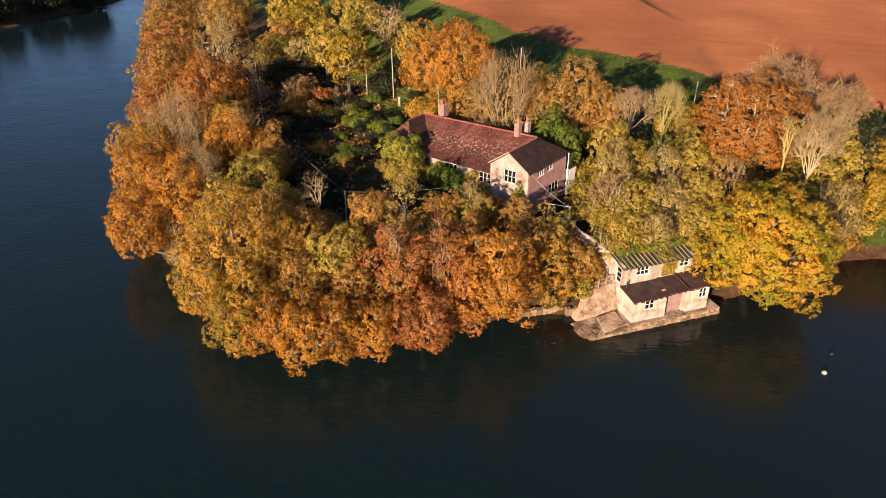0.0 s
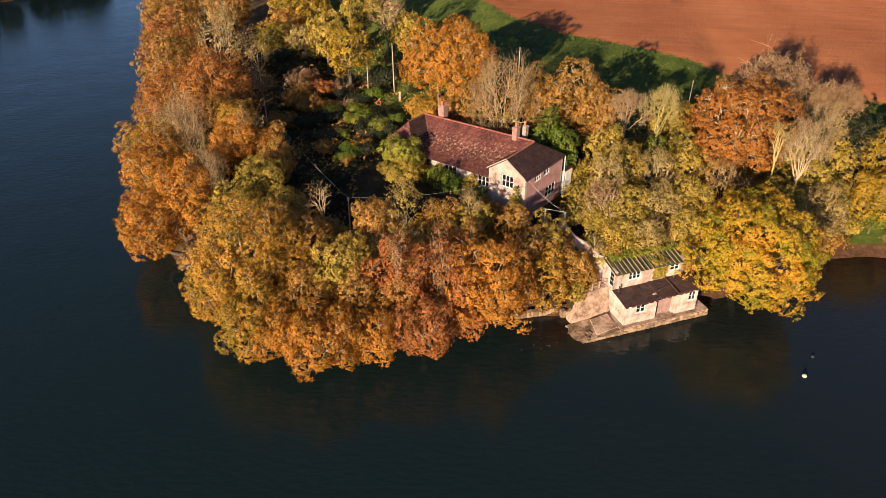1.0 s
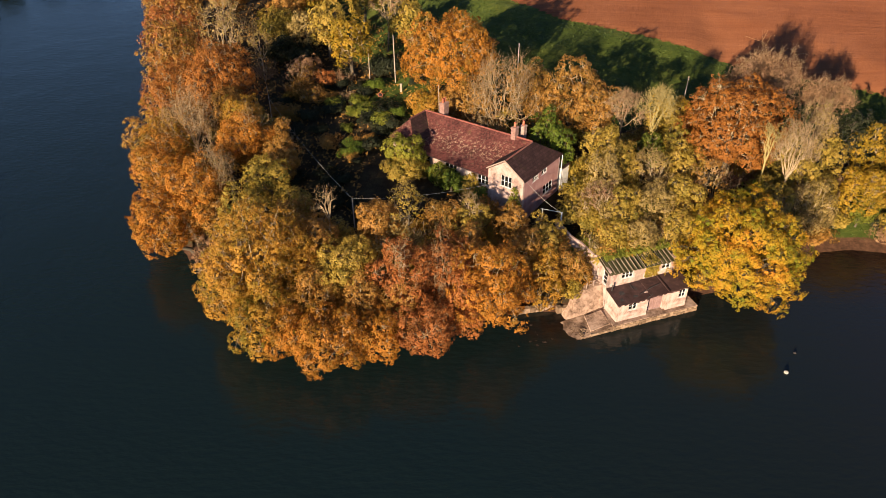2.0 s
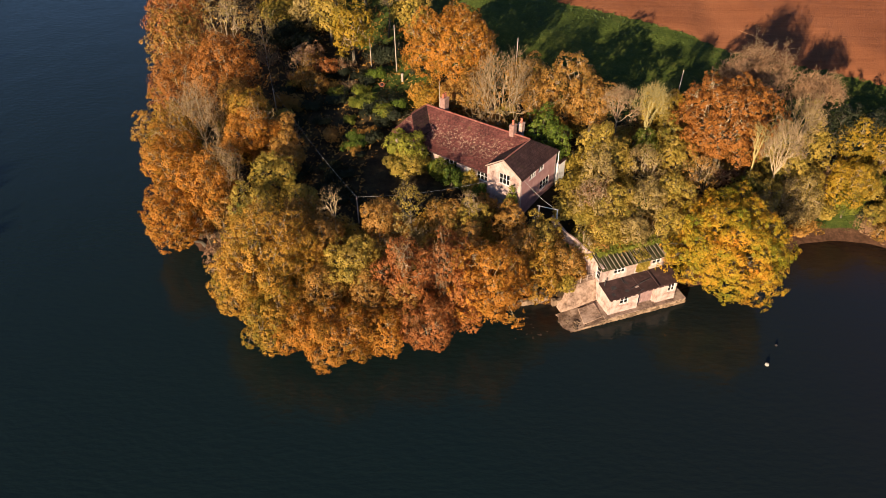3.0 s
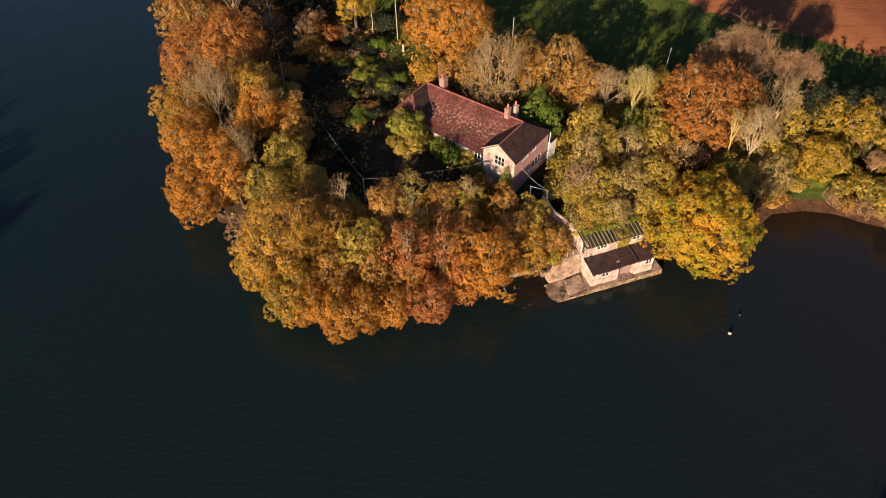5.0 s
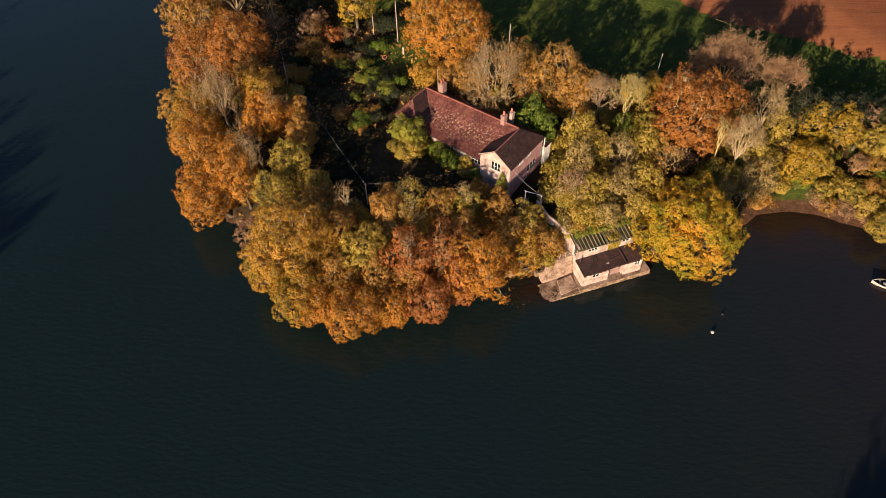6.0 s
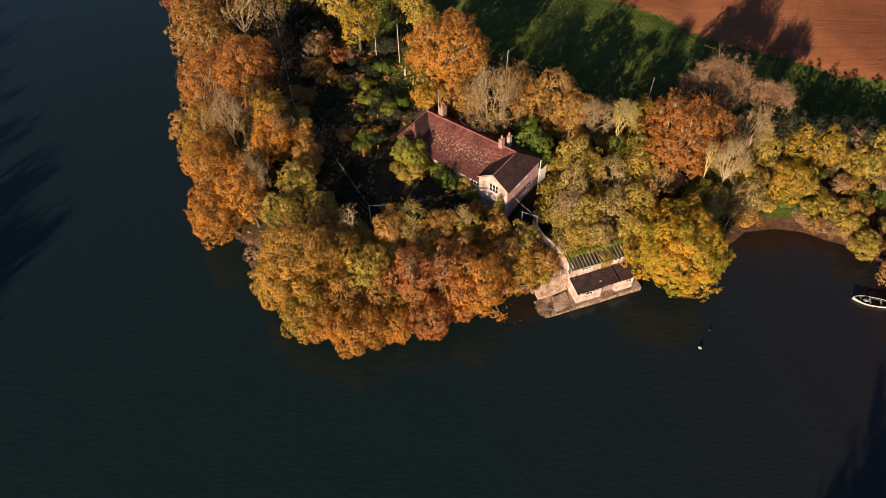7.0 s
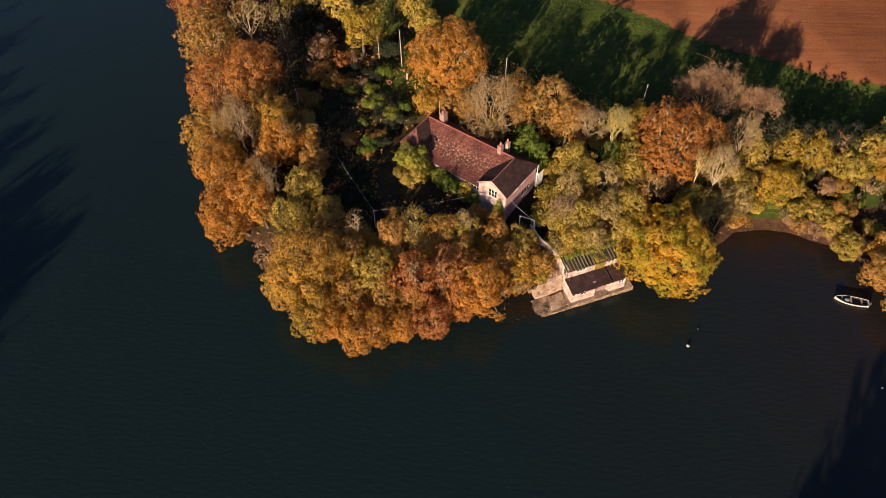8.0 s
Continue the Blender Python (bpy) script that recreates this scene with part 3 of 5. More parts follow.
    if fine:
        tagged(part("brushwood", mesh_of("brushwood", *joined(fine), TWIG if pale == BARK_PALE else pale), parent=ob), kind="stuff")
    return ob


# x, y, top, radius, kind, where, extra
TREES = [
    (-19, 59.7, 15.6, 6.2, "gold", "shore", {}), (-18, 55, 9, 4.1, "gold", "shore", dict(low=0.8)), (-22.5, 58, 11, 3.8, "gold", "shore", dict(low=1)),
    (-11.4, 52.3, 8.4, 4.1, "orange", "shore", dict(low=0.5)), (-7, 53.2, 7.2, 3, "orange", "shore", dict(low=0.5)), (-15, 52.8, 8, 3.4, "orange", "shore", dict(low=0.6)),
    (-10.5, 59.7, 10.9, 3.9, "olive", "shore", {}), (-14, 63.5, 11.8, 3.2, "brown", "shore", {}),
    (-4.6, 58.2, 12.3, 4.2, "rust", "shore", dict(leafy=0.75)), (0, 59.5, 12.2, 3.6, "rust", "shore", dict(leafy=0.7)), (-2, 54.3, 8, 3.9, "rust", "shore", dict(low=0.5)),
    (5, 57.8, 12.6, 5, "orange", "shore", dict(low=1.5)), (10.8, 61, 9.2, 3, "gold", "shore", dict(low=0.8)), (10.6, 64.2, 10.9, 2.6, "olive", "garden", {}),
    (-3.7, 65.2, 14, 2.6, "olive", "garden", dict(bare=True, leafy=0.275)), (-7.2, 65.2, 12.4, 2.8, "brown", "garden", {}), (3, 65.8, 12, 2.9, "olive", "garden", dict(leafy=0.8)),
    (7.4, 65.4, 11.3, 2.4, "brown", "garden", {}), (0, 66, 11.8, 2.5, "brown", "garden", {}), (-12.2, 64.2, 14, 2, "lichen", "garden", dict(bare=True, leafy=0.017, bark="pale")),
    (-33.2, 71.2, 10.6, 4.8, "orange", "shore", dict(low=0.8)), (-29.2, 74, 13, 4.2, "orange", "shore", {}), (-27, 75, 14, 3.6, "lichen", "shore", dict(bare=True, leafy=0.12, bark="pale")), (-24.1, 82.6, 15.2, 2.8, "lichen", "garden", dict(bare=True, leafy=0.03, bark="pale")),
    (-20.8, 74, 13, 3.3, "olive", "garden", {}), (-22.2, 70.2, 12.2, 3.0, "olive", "shore", {}), (-25.5, 82, 14.6, 4.0, "orange", "garden", {}),
    (-32.6, 86.6, 16.2, 4.8, "brown", "shore", dict(bare=True, leafy=0.05, bark="pale")), (-38.6, 88, 14, 4.8, "gold", "shore", dict(low=0.8)), (-35.4, 80.5, 13.5, 4.6, "orange", "shore", dict(low=0.8)),
    (-39.2, 97, 17, 5.2, "red", "shore", dict(low=1)), (-32.2, 97.5, 18.4, 5.6, "red", "shore", {}), (-42.2, 109, 19, 5.6, "brown", "shore", dict(low=1)),
    (-34.2, 110, 20, 4.8, "lichen", "shore", dict(bare=True, leafy=0.165)), (-47.2, 122, 18, 5.6, "rust", "shore", dict(low=1)), (-38.2, 124, 20, 5, "lichen", "shore", dict(bare=True, leafy=0.193)),
    (-51.2, 138, 18, 6, "brown", "shore", dict(low=1)), (-41.2, 141, 20, 5.5, "brown", "shore", {}), (-57.2, 156, 19, 6.5, "brown", "shore", dict(low=1)), (-45.2, 160, 20, 6, "olive", "shore", {}),
    # the two dark crowns fill a shaded gap with near-black colour
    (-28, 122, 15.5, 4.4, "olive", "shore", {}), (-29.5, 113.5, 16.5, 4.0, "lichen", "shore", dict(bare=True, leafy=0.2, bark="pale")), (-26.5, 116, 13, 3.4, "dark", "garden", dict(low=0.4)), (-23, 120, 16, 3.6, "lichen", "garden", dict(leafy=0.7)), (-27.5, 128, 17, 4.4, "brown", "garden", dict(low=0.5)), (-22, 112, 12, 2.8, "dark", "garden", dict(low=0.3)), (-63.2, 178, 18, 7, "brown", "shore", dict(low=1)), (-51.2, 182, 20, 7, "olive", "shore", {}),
    (-14, 105.5, 20.5, 3.8, "yellow", "garden", dict(leafy=0.85, low=1.5)), (-9, 113, 22.5, 4, "pink", "garden", dict(bare=True, leafy=0.083)), (-18.5, 114, 20, 3.4, "olive", "garden", {}),
    (-22, 104, 12.6, 2.6, "pink", "garden", dict(bare=True, leafy=0.193)), (-24, 132, 20, 5, "yellow", "garden", {}), (-30, 145, 21, 6, "olive", "garden", {}), (-14, 128, 21, 4.5, "olive", "garden", {}),
    (-18, 150, 22, 5.5, "olive", "garden", {}), (-5.5, 113.5, 19.5, 3.6, "olive", "field", {}), (-8, 121, 20, 3.8, "lichen", "field", dict(bare=True, leafy=0.165)),
    (0.3, 95, 23, 7.2, "orange", "house", dict(low=1.5, clump=0.85)), (7.4, 85.4, 21.6, 5.9, "brown", "house", dict(bare=True, leafy=0.08, bark="pale")), (4, 87.5, 17, 3.2, "brown", "house", {}),
    (16, 85, 20.3, 4.8, "brown", "field", dict(leafy=0.85)), (11.6, 88.5, 19, 3.6, "brown", "field", {}), (25.6, 80, 19, 3.2, "yellow", "field", dict(bare=True, leafy=0.05, bark="yellow", upright=0.7)),
    (21.8, 81, 18, 3, "pink", "field", dict(bare=True, leafy=0.165)), (12, 79.3, 16.8, 2.6, "green", "house", {}), (14.6, 78, 14.5, 2, "green", "house", {}), (19, 77, 15.8, 2.9, "olive", "house", {}),
    (18.6, 72, 14.6, 2.4, "lichen", "house", dict(leafy=0.8)), (17.2, 68.6, 12.6, 2.6, "pink", "house", dict(bare=True, leafy=0.165, bark="pale")),
    (32.4, 63.1, 13.5, 7.6, "oak", "shore", dict(low=0.3, clump=0.92, leafy=1.4)), (34.8, 78.5, 20.4, 7, "red", "field", dict(low=1.5, clump=0.85)), (40.4, 73.6, 17.2, 3.4, "lichen", "field", dict(bare=True, leafy=0.05, bark="pale")),
    (36.8, 73, 17.2, 2.2, "lichen", "field", dict(bare=True, leafy=0.03, bark="yellow", upright=0.5)), (41.6, 88.4, 19.6, 5.6, "pink", "field", dict(bare=True, leafy=0.8, bark="pink")), (49.2, 86.5, 17, 4.2, "pink", "field", dict(bare=True, leafy=0.8, bark="pink")),
    (46, 81, 16.5, 3.4, "lichen", "field", dict(bare=True, leafy=0.22)), (54, 82.2, 13.4, 2.8, "yellow", "field", {}), (58.2, 81.2, 13.4, 2.8, "yellow", "field", {}), (67, 82, 12.4, 3.2, "olive", "field", {}),
    (52.2, 77.2, 9.8, 3.4, "yellow", "cove", dict(low=0.6)), (59.8, 76.2, 8, 2.3, "pink", "cove", dict(bare=True, leafy=0.2, bark="pink")), (42.8, 73.4, 9.4, 2.6, "lichen", "cove", dict(bare=True, leafy=0.275)),
    (57.6, 71, 3.8, 2.2, "pink", "cove", dict(bare=True, leafy=0.22, bark="pink", low=0.2)), (61.6, 67.2, 5, 2.7, "olive", "cove", dict(low=0.3)), (54.2, 73.4, 3.2, 1.7, "pink", "cove", dict(bare=True, leafy=0.3, bark="pink", low=0.1)), (60.2, 70.2, 3.4, 1.9, "pink", "cove", dict(bare=True, leafy=0.3, bark="pink", low=0.1)), (56, 72.6, 2.9, 1.6, "brown", "cove", dict(low=0.1, leafy=0.6)), (46.6, 73.6, 3.6, 1.5, "lichen", "cove", dict(bare=True, leafy=0.4, bark="pale", low=0.1)), (64.4, 61.4, 7, 3.4, "brown", "cove", dict(low=0.5)), (66, 55.6, 6.5, 3.4, "gold", "cove", dict(low=0.5)),
    (63.5, 79.5, 10.5, 3.4, "olive", "cove", {}), (70.5, 81, 12, 3.8, "brown", "field", {}), (72, 84, 13.6, 3.6, "olive", "field", {}), (78, 84, 12.6, 3.6, "brown", "field", {}), (29, 79.5, 14.5, 2.6, "olive", "field", {}),
    # the dark garden crown has the shade there put into its leaf colour
    (-4.9, 78, 13.9, 3.1, "bush", "house", dict(low=0.3)), (7.4, 67.9, 10.2, 1.7, "brown", "house", dict(low=0.2)), (5.0, 69.4, 10.0, 1.5, "brown", "house", dict(low=0.2)), (-5.0, 76.4, 11.8, 2.9, "olive", "house", dict(low=0.3)), (-0.6, 75.8, 10.7, 1.6, "ivy", "house", dict(low=0.3)), (2.0, 74.1, 10.1, 1.2, "green", "house", dict(low=0.3)), (-2.6, 77.4, 10.3, 1.3, "olive", "house", dict(low=0.3)), (7.9, 69.3, 11.5, 0.9, "ivy", "house", dict(low=0.3)), (-9.5, 84.5, 9.8, 1.5, "dark", "garden", dict(low=0.4)), (-8.5, 89.6, 10.9, 1.9, "ivy", "garden", dict(low=0.4)), (-10.8, 92.6, 11, 1.9, "ivy", "garden", dict(low=0.4)),
    (-19, 98.5, 11, 2.2, "brown", "garden", dict(low=0.4, leafy=0.45)), (-15.5, 96, 10.4, 1.6, "ivy", "garden", dict(low=0.4)), (-21.5, 108, 12.6, 2.8, "pink", "garden", dict(low=0.4, leafy=0.6)),
    (20.5, 68.5, 12, 2.6, "olive", "house", {}), (24, 69.5, 11.8, 2.8, "lichen", "house", dict(leafy=0.8)), (27.5, 70.5, 12.2, 2.8, "olive", "house", dict(leafy=0.8)), (22, 65.8, 9.8, 2.2, "lichen", "shore", {}), (26, 66.6, 10.2, 2.2, "olive", "shore", {}),
    (18.6, 65.6, 9.6, 2, "olive", "shore", {}), (30.5, 72.5, 13.5, 2.8, "brown", "house", dict(bare=True, leafy=0.22)), (24.5, 74, 13.5, 2.8, "lichen", "house", dict(bare=True, leafy=0.275)), (21, 75.5, 14, 2.6, "olive", "house", {}), (29.2, 76, 13.8, 2.8, "olive", "field", {}),
    (41.5, 80, 14.5, 3.2, "olive", "field", {}), (38.5, 70.5, 9.5, 2.4, "lichen", "cove", dict(bare=True, leafy=0.275)), (44, 77, 12, 2.8, "olive", "field", {}), (48.5, 81.5, 13, 2.8, "olive", "field", {}),
    (-13.2, 56.7, 9.8, 3, "brown", "shore", dict(low=0.8)), (-8.6, 56.5, 9.0, 2.8, "brown", "shore", dict(low=0.6)), (-16, 60.5, 12.5, 3.2, "gold", "shore", {}), (-4.8, 55.7, 9, 2.6, "brown", "shore", dict(low=0.5)), (1.8, 56.3, 9.5, 2.8, "rust", "shore", dict(low=0.5)),
    (-20.0, 78.5, 12.6, 2.8, "brown", "garden", {}), (-21.6, 83.5, 13.2, 2.6, "brown", "garden", {}), (-26, 89.5, 12, 2.4, "olive", "garden", {}), (-27, 88, 14.6, 3.6, "gold", "garden", {}), (-30, 93, 14, 3.2, "brown", "garden", {}),
    (-17.5, 70.5, 10.6, 2.6, "olive", "garden", {}), (-17, 66.5, 12.2, 2.8, "brown", "garden", dict(leafy=0.8)), (-25.5, 63.8, 9.5, 2.6, "pink", "shore", dict(low=0.4, leafy=0.6)), (-27.8, 72.4, 10.5, 2.6, "brown", "shore", dict(low=0.6)),
    (8.2, 62.5, 10.9, 2.6, "brown", "shore", dict(low=0.6)), (2.2, 63, 11.2, 2.6, "brown", "shore", {}),
    (59, 73.6, 5.4, 2.6, "olive", "cove", dict(low=0.3, leafy=0.8)), (61.4, 70.8, 4.8, 2.3, "olive", "cove", dict(low=0.3)), (62.8, 74, 5.4, 2.4, "brown", "cove", dict(low=0.3)), (66.2, 65.6, 6.5, 2.8, "gold", "cove", dict(low=0.3)), (72, 67.2, 7, 3, "olive", "cove", dict(low=0.3)), (55.3, 74.6, 4.6, 1.8, "olive", "cove", dict(low=0.2)),
    (1.6, 89.8, 15.5, 3.0, "brown", "house", dict(low=0.5)), (-2.2, 90.3, 14.5, 2.6, "gold", "house", dict(low=0.5)), (19.3, 83.8, 18, 3.4, "brown", "field", dict(leafy=0.8)), (13, 84.6, 17.6, 2.8, "brown", "field", dict(leafy=0.7)),
    (-21, 101, 11.6, 2.6, "brown", "garden", dict(low=0.4, leafy=0.5)), (-17.5, 103.5, 11.6, 2.4, "rust", "garden", dict(low=0.4, leafy=0.45)), (-21.5, 107, 12, 2.2, "brown", "garden", {}),
    (15.2, 62.7, 6.4, 1.5, "brown", "shore", dict(low=0.2)), (14.2, 61.5, 4.4, 1.0, "olive", "shore", dict(low=0.2)), (-4.5, 57.2, 12.4, 2.1, "lichen", "shore", dict(bare=True, leafy=0.01, bark="pale")), (-0.6, 57.6, 12.2, 2.0, "lichen", "shore", dict(bare=True, leafy=0.01, bark="pale")), (2.9, 66, 12.8, 1.9, "lichen", "garden", dict(bare=True, leafy=0.02, bark="pale")),
    (44.8, 74.2, 10, 2.7, "lichen", "cove", dict(low=0.3, leafy=0.6)), (42.6, 72, 6.6, 2.3, "lichen", "cove", dict(bare=True, leafy=0.3, bark="pale")), (40.6, 76.5, 11.4, 2.8, "olive", "field", {}), (37.5, 72, 11, 2.6, "olive", "cove", {}),
    (6.6, 83.8, 13.4, 2.2, "brown", "house", dict(low=0.3)), (-4.2, 78.6, 10.6, 1.2, "green", "house", dict(low=0.2)), (0.9, 74.8, 10.7, 1.4, "green", "house", dict(low=0.2)), (3.2, 73.2, 10.6, 1.4, "olive", "house", dict(low=0.2)), (-1.4, 76.8, 10.0, 1.0, "green", "house", dict(low=0.2)), (4.4, 72.2, 9.8, 1.0, "green", "house", dict(low=0.2)),
    (47, 77.6, 8.2, 2.6, "olive", "cove", dict(low=0.3)), (52.4, 76, 5.8, 2.0, "ivy", "cove", dict(low=0.2)), (12.6, 64.8, 8.2, 1.4, "brown", "house", dict(low=0.2)), (13.9, 63.6, 7.2, 1.3, "olive", "house", dict(low=0.2)), (11.6, 66.2, 8.6, 1.4, "olive", "house", dict(low=0.2)),
    (13, 62.6, 8.4, 2.2, "brown", "shore", dict(low=0.6)), (25.6, 79.9, 13.2, 2, "ivy", "field", dict(low=0.3)), (36.2, 71.6, 10.8, 1.9, "ivy", "field", dict(low=0.3)), (39.6, 72.6, 10.6, 2.2, "olive", "field", dict(low=0.3)), (8.4, 85, 14.6, 2, "olive", "house", dict(low=0.3)),
    # the dark field-edge crowns are added to shade the grass, near-black to match it
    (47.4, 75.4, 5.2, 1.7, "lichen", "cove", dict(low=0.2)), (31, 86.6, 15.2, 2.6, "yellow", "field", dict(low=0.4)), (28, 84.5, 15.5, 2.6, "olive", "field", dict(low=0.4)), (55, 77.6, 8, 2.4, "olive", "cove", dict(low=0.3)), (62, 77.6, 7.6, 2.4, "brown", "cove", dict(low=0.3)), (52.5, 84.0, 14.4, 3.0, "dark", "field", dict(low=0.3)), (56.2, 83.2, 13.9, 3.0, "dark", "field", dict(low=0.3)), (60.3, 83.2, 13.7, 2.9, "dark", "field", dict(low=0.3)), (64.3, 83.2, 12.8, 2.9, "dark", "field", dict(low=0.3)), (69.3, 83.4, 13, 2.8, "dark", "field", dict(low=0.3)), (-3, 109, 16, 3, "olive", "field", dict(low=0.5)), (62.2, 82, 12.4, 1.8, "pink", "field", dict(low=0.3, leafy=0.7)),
    (15.1, 63.5, 6.3, 0.8, "brown", "house", dict(low=0.1)), (14.0, 64.4, 6.9, 0.8, "ivy", "house", dict(low=0.1)), (13.1, 65.4, 7.4, 0.8, "olive", "house", dict(low=0.1)),
]
BARKS = {"pale": BARK_PALE, "pink": BARK_PINK, "yellow": BARK_YELLOW}
for i, (x, y, top, r, kind, where, extra) in enumerate(TREES):
    extra = dict(extra)
    if "bark" in extra:
        extra["bark"] = BARKS[extra["bark"]]
    tree(x, y, top, r, kind, where, seed=100 + i, **extra)
rf = random.Random(3)
# trees out of view, placed so that their shadows darken the water
for x, y, h in ((24, -22, 16), (31, -19, 18), (38, -17, 15), (46, -13, 17), (55, -12, 15), (64, -10, 18), (74, -10, 16), (85, -13, 17), (35, -27, 17), (50, -22, 18),
                (-98, 6, 14.6), (-104, 20, 14.6), (-112, 32, 14.6), (-98, -4, 11), (-101, 12, 14), (-118, 40, 13), (-122, 46, 14), (-130, 49, 17), (-139, 54, 17), (14, -25, 10), (19, -23, 13)):
    tree(x, y, ground_at(x, y) + h, 6.5, "olive", "near", seed=int(900 + x + y), leaf=0.5, low=0.5)
# far bank trees, their shade painted as near-black leaf colour
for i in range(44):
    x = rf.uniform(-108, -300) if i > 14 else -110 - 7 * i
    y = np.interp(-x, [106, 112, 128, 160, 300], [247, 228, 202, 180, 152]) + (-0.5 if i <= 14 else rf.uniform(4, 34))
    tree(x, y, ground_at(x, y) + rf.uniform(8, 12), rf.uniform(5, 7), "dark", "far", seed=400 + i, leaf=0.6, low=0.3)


# ---- building helpers ----
def wall_mesh(length, z0, z1, thick, holes, gable=None):
    """A wall along x from 0 to length, its outer face at y = 0, with openings (x0, x1, z0, z1) through it; gable: (x, z) of a peak."""
    bm = bmesh.new()
    cx = sorted({0.0, length, *(v for h in holes for v in h[:2])})
    cz = sorted({z0, z1, *(v for h in holes for v in h[2:] if v < z1)})
    for xa, xb in zip(cx, cx[1:]):
        for za, zb in zip(cz, cz[1:]):
            if not any(h[0] <= (xa + xb) / 2 <= h[1] and h[2] <= (za + zb) / 2 <= h[3] for h in holes):
                box(bm, xa, xb, 0, thick, za, zb)
    bmesh.ops.remove_doubles(bm, verts=bm.verts, dist=1e-4)
    bm.verts.index_update()
    twins = {}
    for f in bm.faces:
        twins.setdefault(tuple(sorted(v.index for v in f.verts)), []).append(f)
    bmesh.ops.delete(bm, geom=[f for g in twins.values() if len(g) > 1 for f in g], context="FACES")
    if gable:
        f = [bm.verts.new(p) for p in ((0, 0, z1), (length, 0, z1), (gable[0], 0, gable[1]))]
        k = [bm.verts.new((v.co.x, thick, v.co.z)) for v in f]
        bm.faces.new(f), bm.faces.new(k[::-1])
        for i in range(3):
            bm.faces.new((f[i], k[i], k[(i + 1) % 3], f[(i + 1) % 3]))
    return bm


def window(parent, m, wide, tall, lights, bars=1, name="window", mat=None):
    """A casement in an opening: frame, sill, and for each light its pane; x along the wall, y into it."""
    mat = mat or WHITE
    top = part(name, frame_mesh(wide, tall, lights, bars), mat, parent, "white painted casement frame")
    top.matrix_local = m
    for i in range(lights):
        x0 = wide * i / lights
        part("pane", boxed(x0 + 0.04, x0 + wide / lights - 0.04, 0.075, 0.085, 0.04, tall - 0.04), GLASS, top)
    part("sill", boxed(-0.05, wide + 0.05, -0.05, 0.10, -0.045, -0.003), mat, top)
    return top


def frame_mesh(wide, tall, lights, bars):
    bm = bmesh.new()
    f = 0.04
    for i in range(lights + 1):
        x = wide * i / lights
        lo, hi = (0, f) if i == 0 else ((wide - f, wide) if i == lights else (x - f * 0.65, x + f * 0.65))
        box(bm, lo, hi, 0.03, 0.12, 0, tall)
    for i in range(lights):
        x0, x1 = wide * i / lights + f * 0.66, wide * (i + 1) / lights - f * 0.66
        for z in (0.0, tall - f):
            box(bm, x0, x1, 0.035, 0.115, z, z + f)
        for k in range(bars):
            z = tall * (k + 1) / (bars + 1)
            box(bm, x0, x1, 0.05, 0.10, z - 0.022, z + 0.022)
    return bm


# ---- the house ----
HB = 6.4
house = thing("house", pose(10.3, 75.38, HB, 0, 0, -37.2), "derelict pale rendered house with red tiled roof and two wings", "house")
E0, RZ = 12.05 - HB, 13.87 - HB          # wing eaves and ridge over the base
LOWZ = 10.85 - HB                        # low front eaves between the wings


def house_wall(x, w, turn, length, z1, holes, mat, label, gable=None, thick=0.3):
    ob = part("wall", wall_mesh(length, -0.9, z1, thick, holes, gable), mat, house, label)
    ob.matrix_local = pose(x, w, 0, 0, 0, turn)
    return ob


# wings: gable front, outer side, inner side, back
gw = house_wall(-2.2, -5.65, 0, 4.75, E0 - 0.02, [(1.75, 3.2, 10.45 - HB, 11.85 - HB)], RENDER_WALL, "pale sunlit gable wall with flaking render", (2.36, RZ - 0.1))
window(gw, pose(1.75, 0.0, 10.45 - HB), 1.45, 1.4, 3)
rw = house_wall(2.55, -5.35, 90, 7.65, E0 - 0.02, [(1.70, 3.0, 10.9 - HB, 11.8 - HB), (3.70, 4.85, 10.95 - HB, 11.9 - HB), (4.35, 6.5, 7.9 - HB, 9.15 - HB)], PINK_WALL, "faded pink rendered side wall")
window(rw, pose(1.70, 0.0, 10.9 - HB), 1.3, 0.9, 3)
window(rw, pose(3.70, 0.0, 10.95 - HB), 1.15, 0.95, 2)
window(rw, pose(4.35, 0.0, 7.9 - HB), 2.15, 1.25, 3)
house_wall(-1.9, -5.35, 90, 7.65, E0 - 0.02, [], RENDER_WALL, "pale rendered inner wall")
lg = house_wall(-16.75, -5.65, 0, 3.3, E0 - 0.36, [(0.9, 2.4, 9.6 - HB, 11.0 - HB)], RENDER_WALL, "pale wall of the garden wing")
window(lg, pose(0.9, 0.0, 9.6 - HB), 1.5, 1.4, 3)
house_wall(-16.45, -5.35, 90, 7.65, E0 - 0.36, [], RENDER_WALL, "shaded rendered wall")
house_wall(-13.45, -5.35, 90, 7.65, E0 - 0.36, [], RENDER_WALL, "pale rendered inner wall")
fw = house_wall(-13.14, -4.9, 0, 10.92, LOWZ - 0.02, [(0.5, 1.8, 9.2 - HB, 10.4 - HB), (4.2, 5.9, 9.2 - HB, 10.4 - HB), (7.2, 8.1, 7.6 - HB, 10.2 - HB), (9.0, 10.5, 9.2 - HB, 10.4 - HB)], RENDER_WALL, "pale rendered front wall")
window(fw, pose(0.5, 0.0, 9.2 - HB), 1.3, 1.2, 2)
window(fw, pose(4.2, 0.0, 9.2 - HB), 1.7, 1.2, 3)
window(fw, pose(9.0, 0.0, 9.2 - HB), 1.5, 1.2, 3)
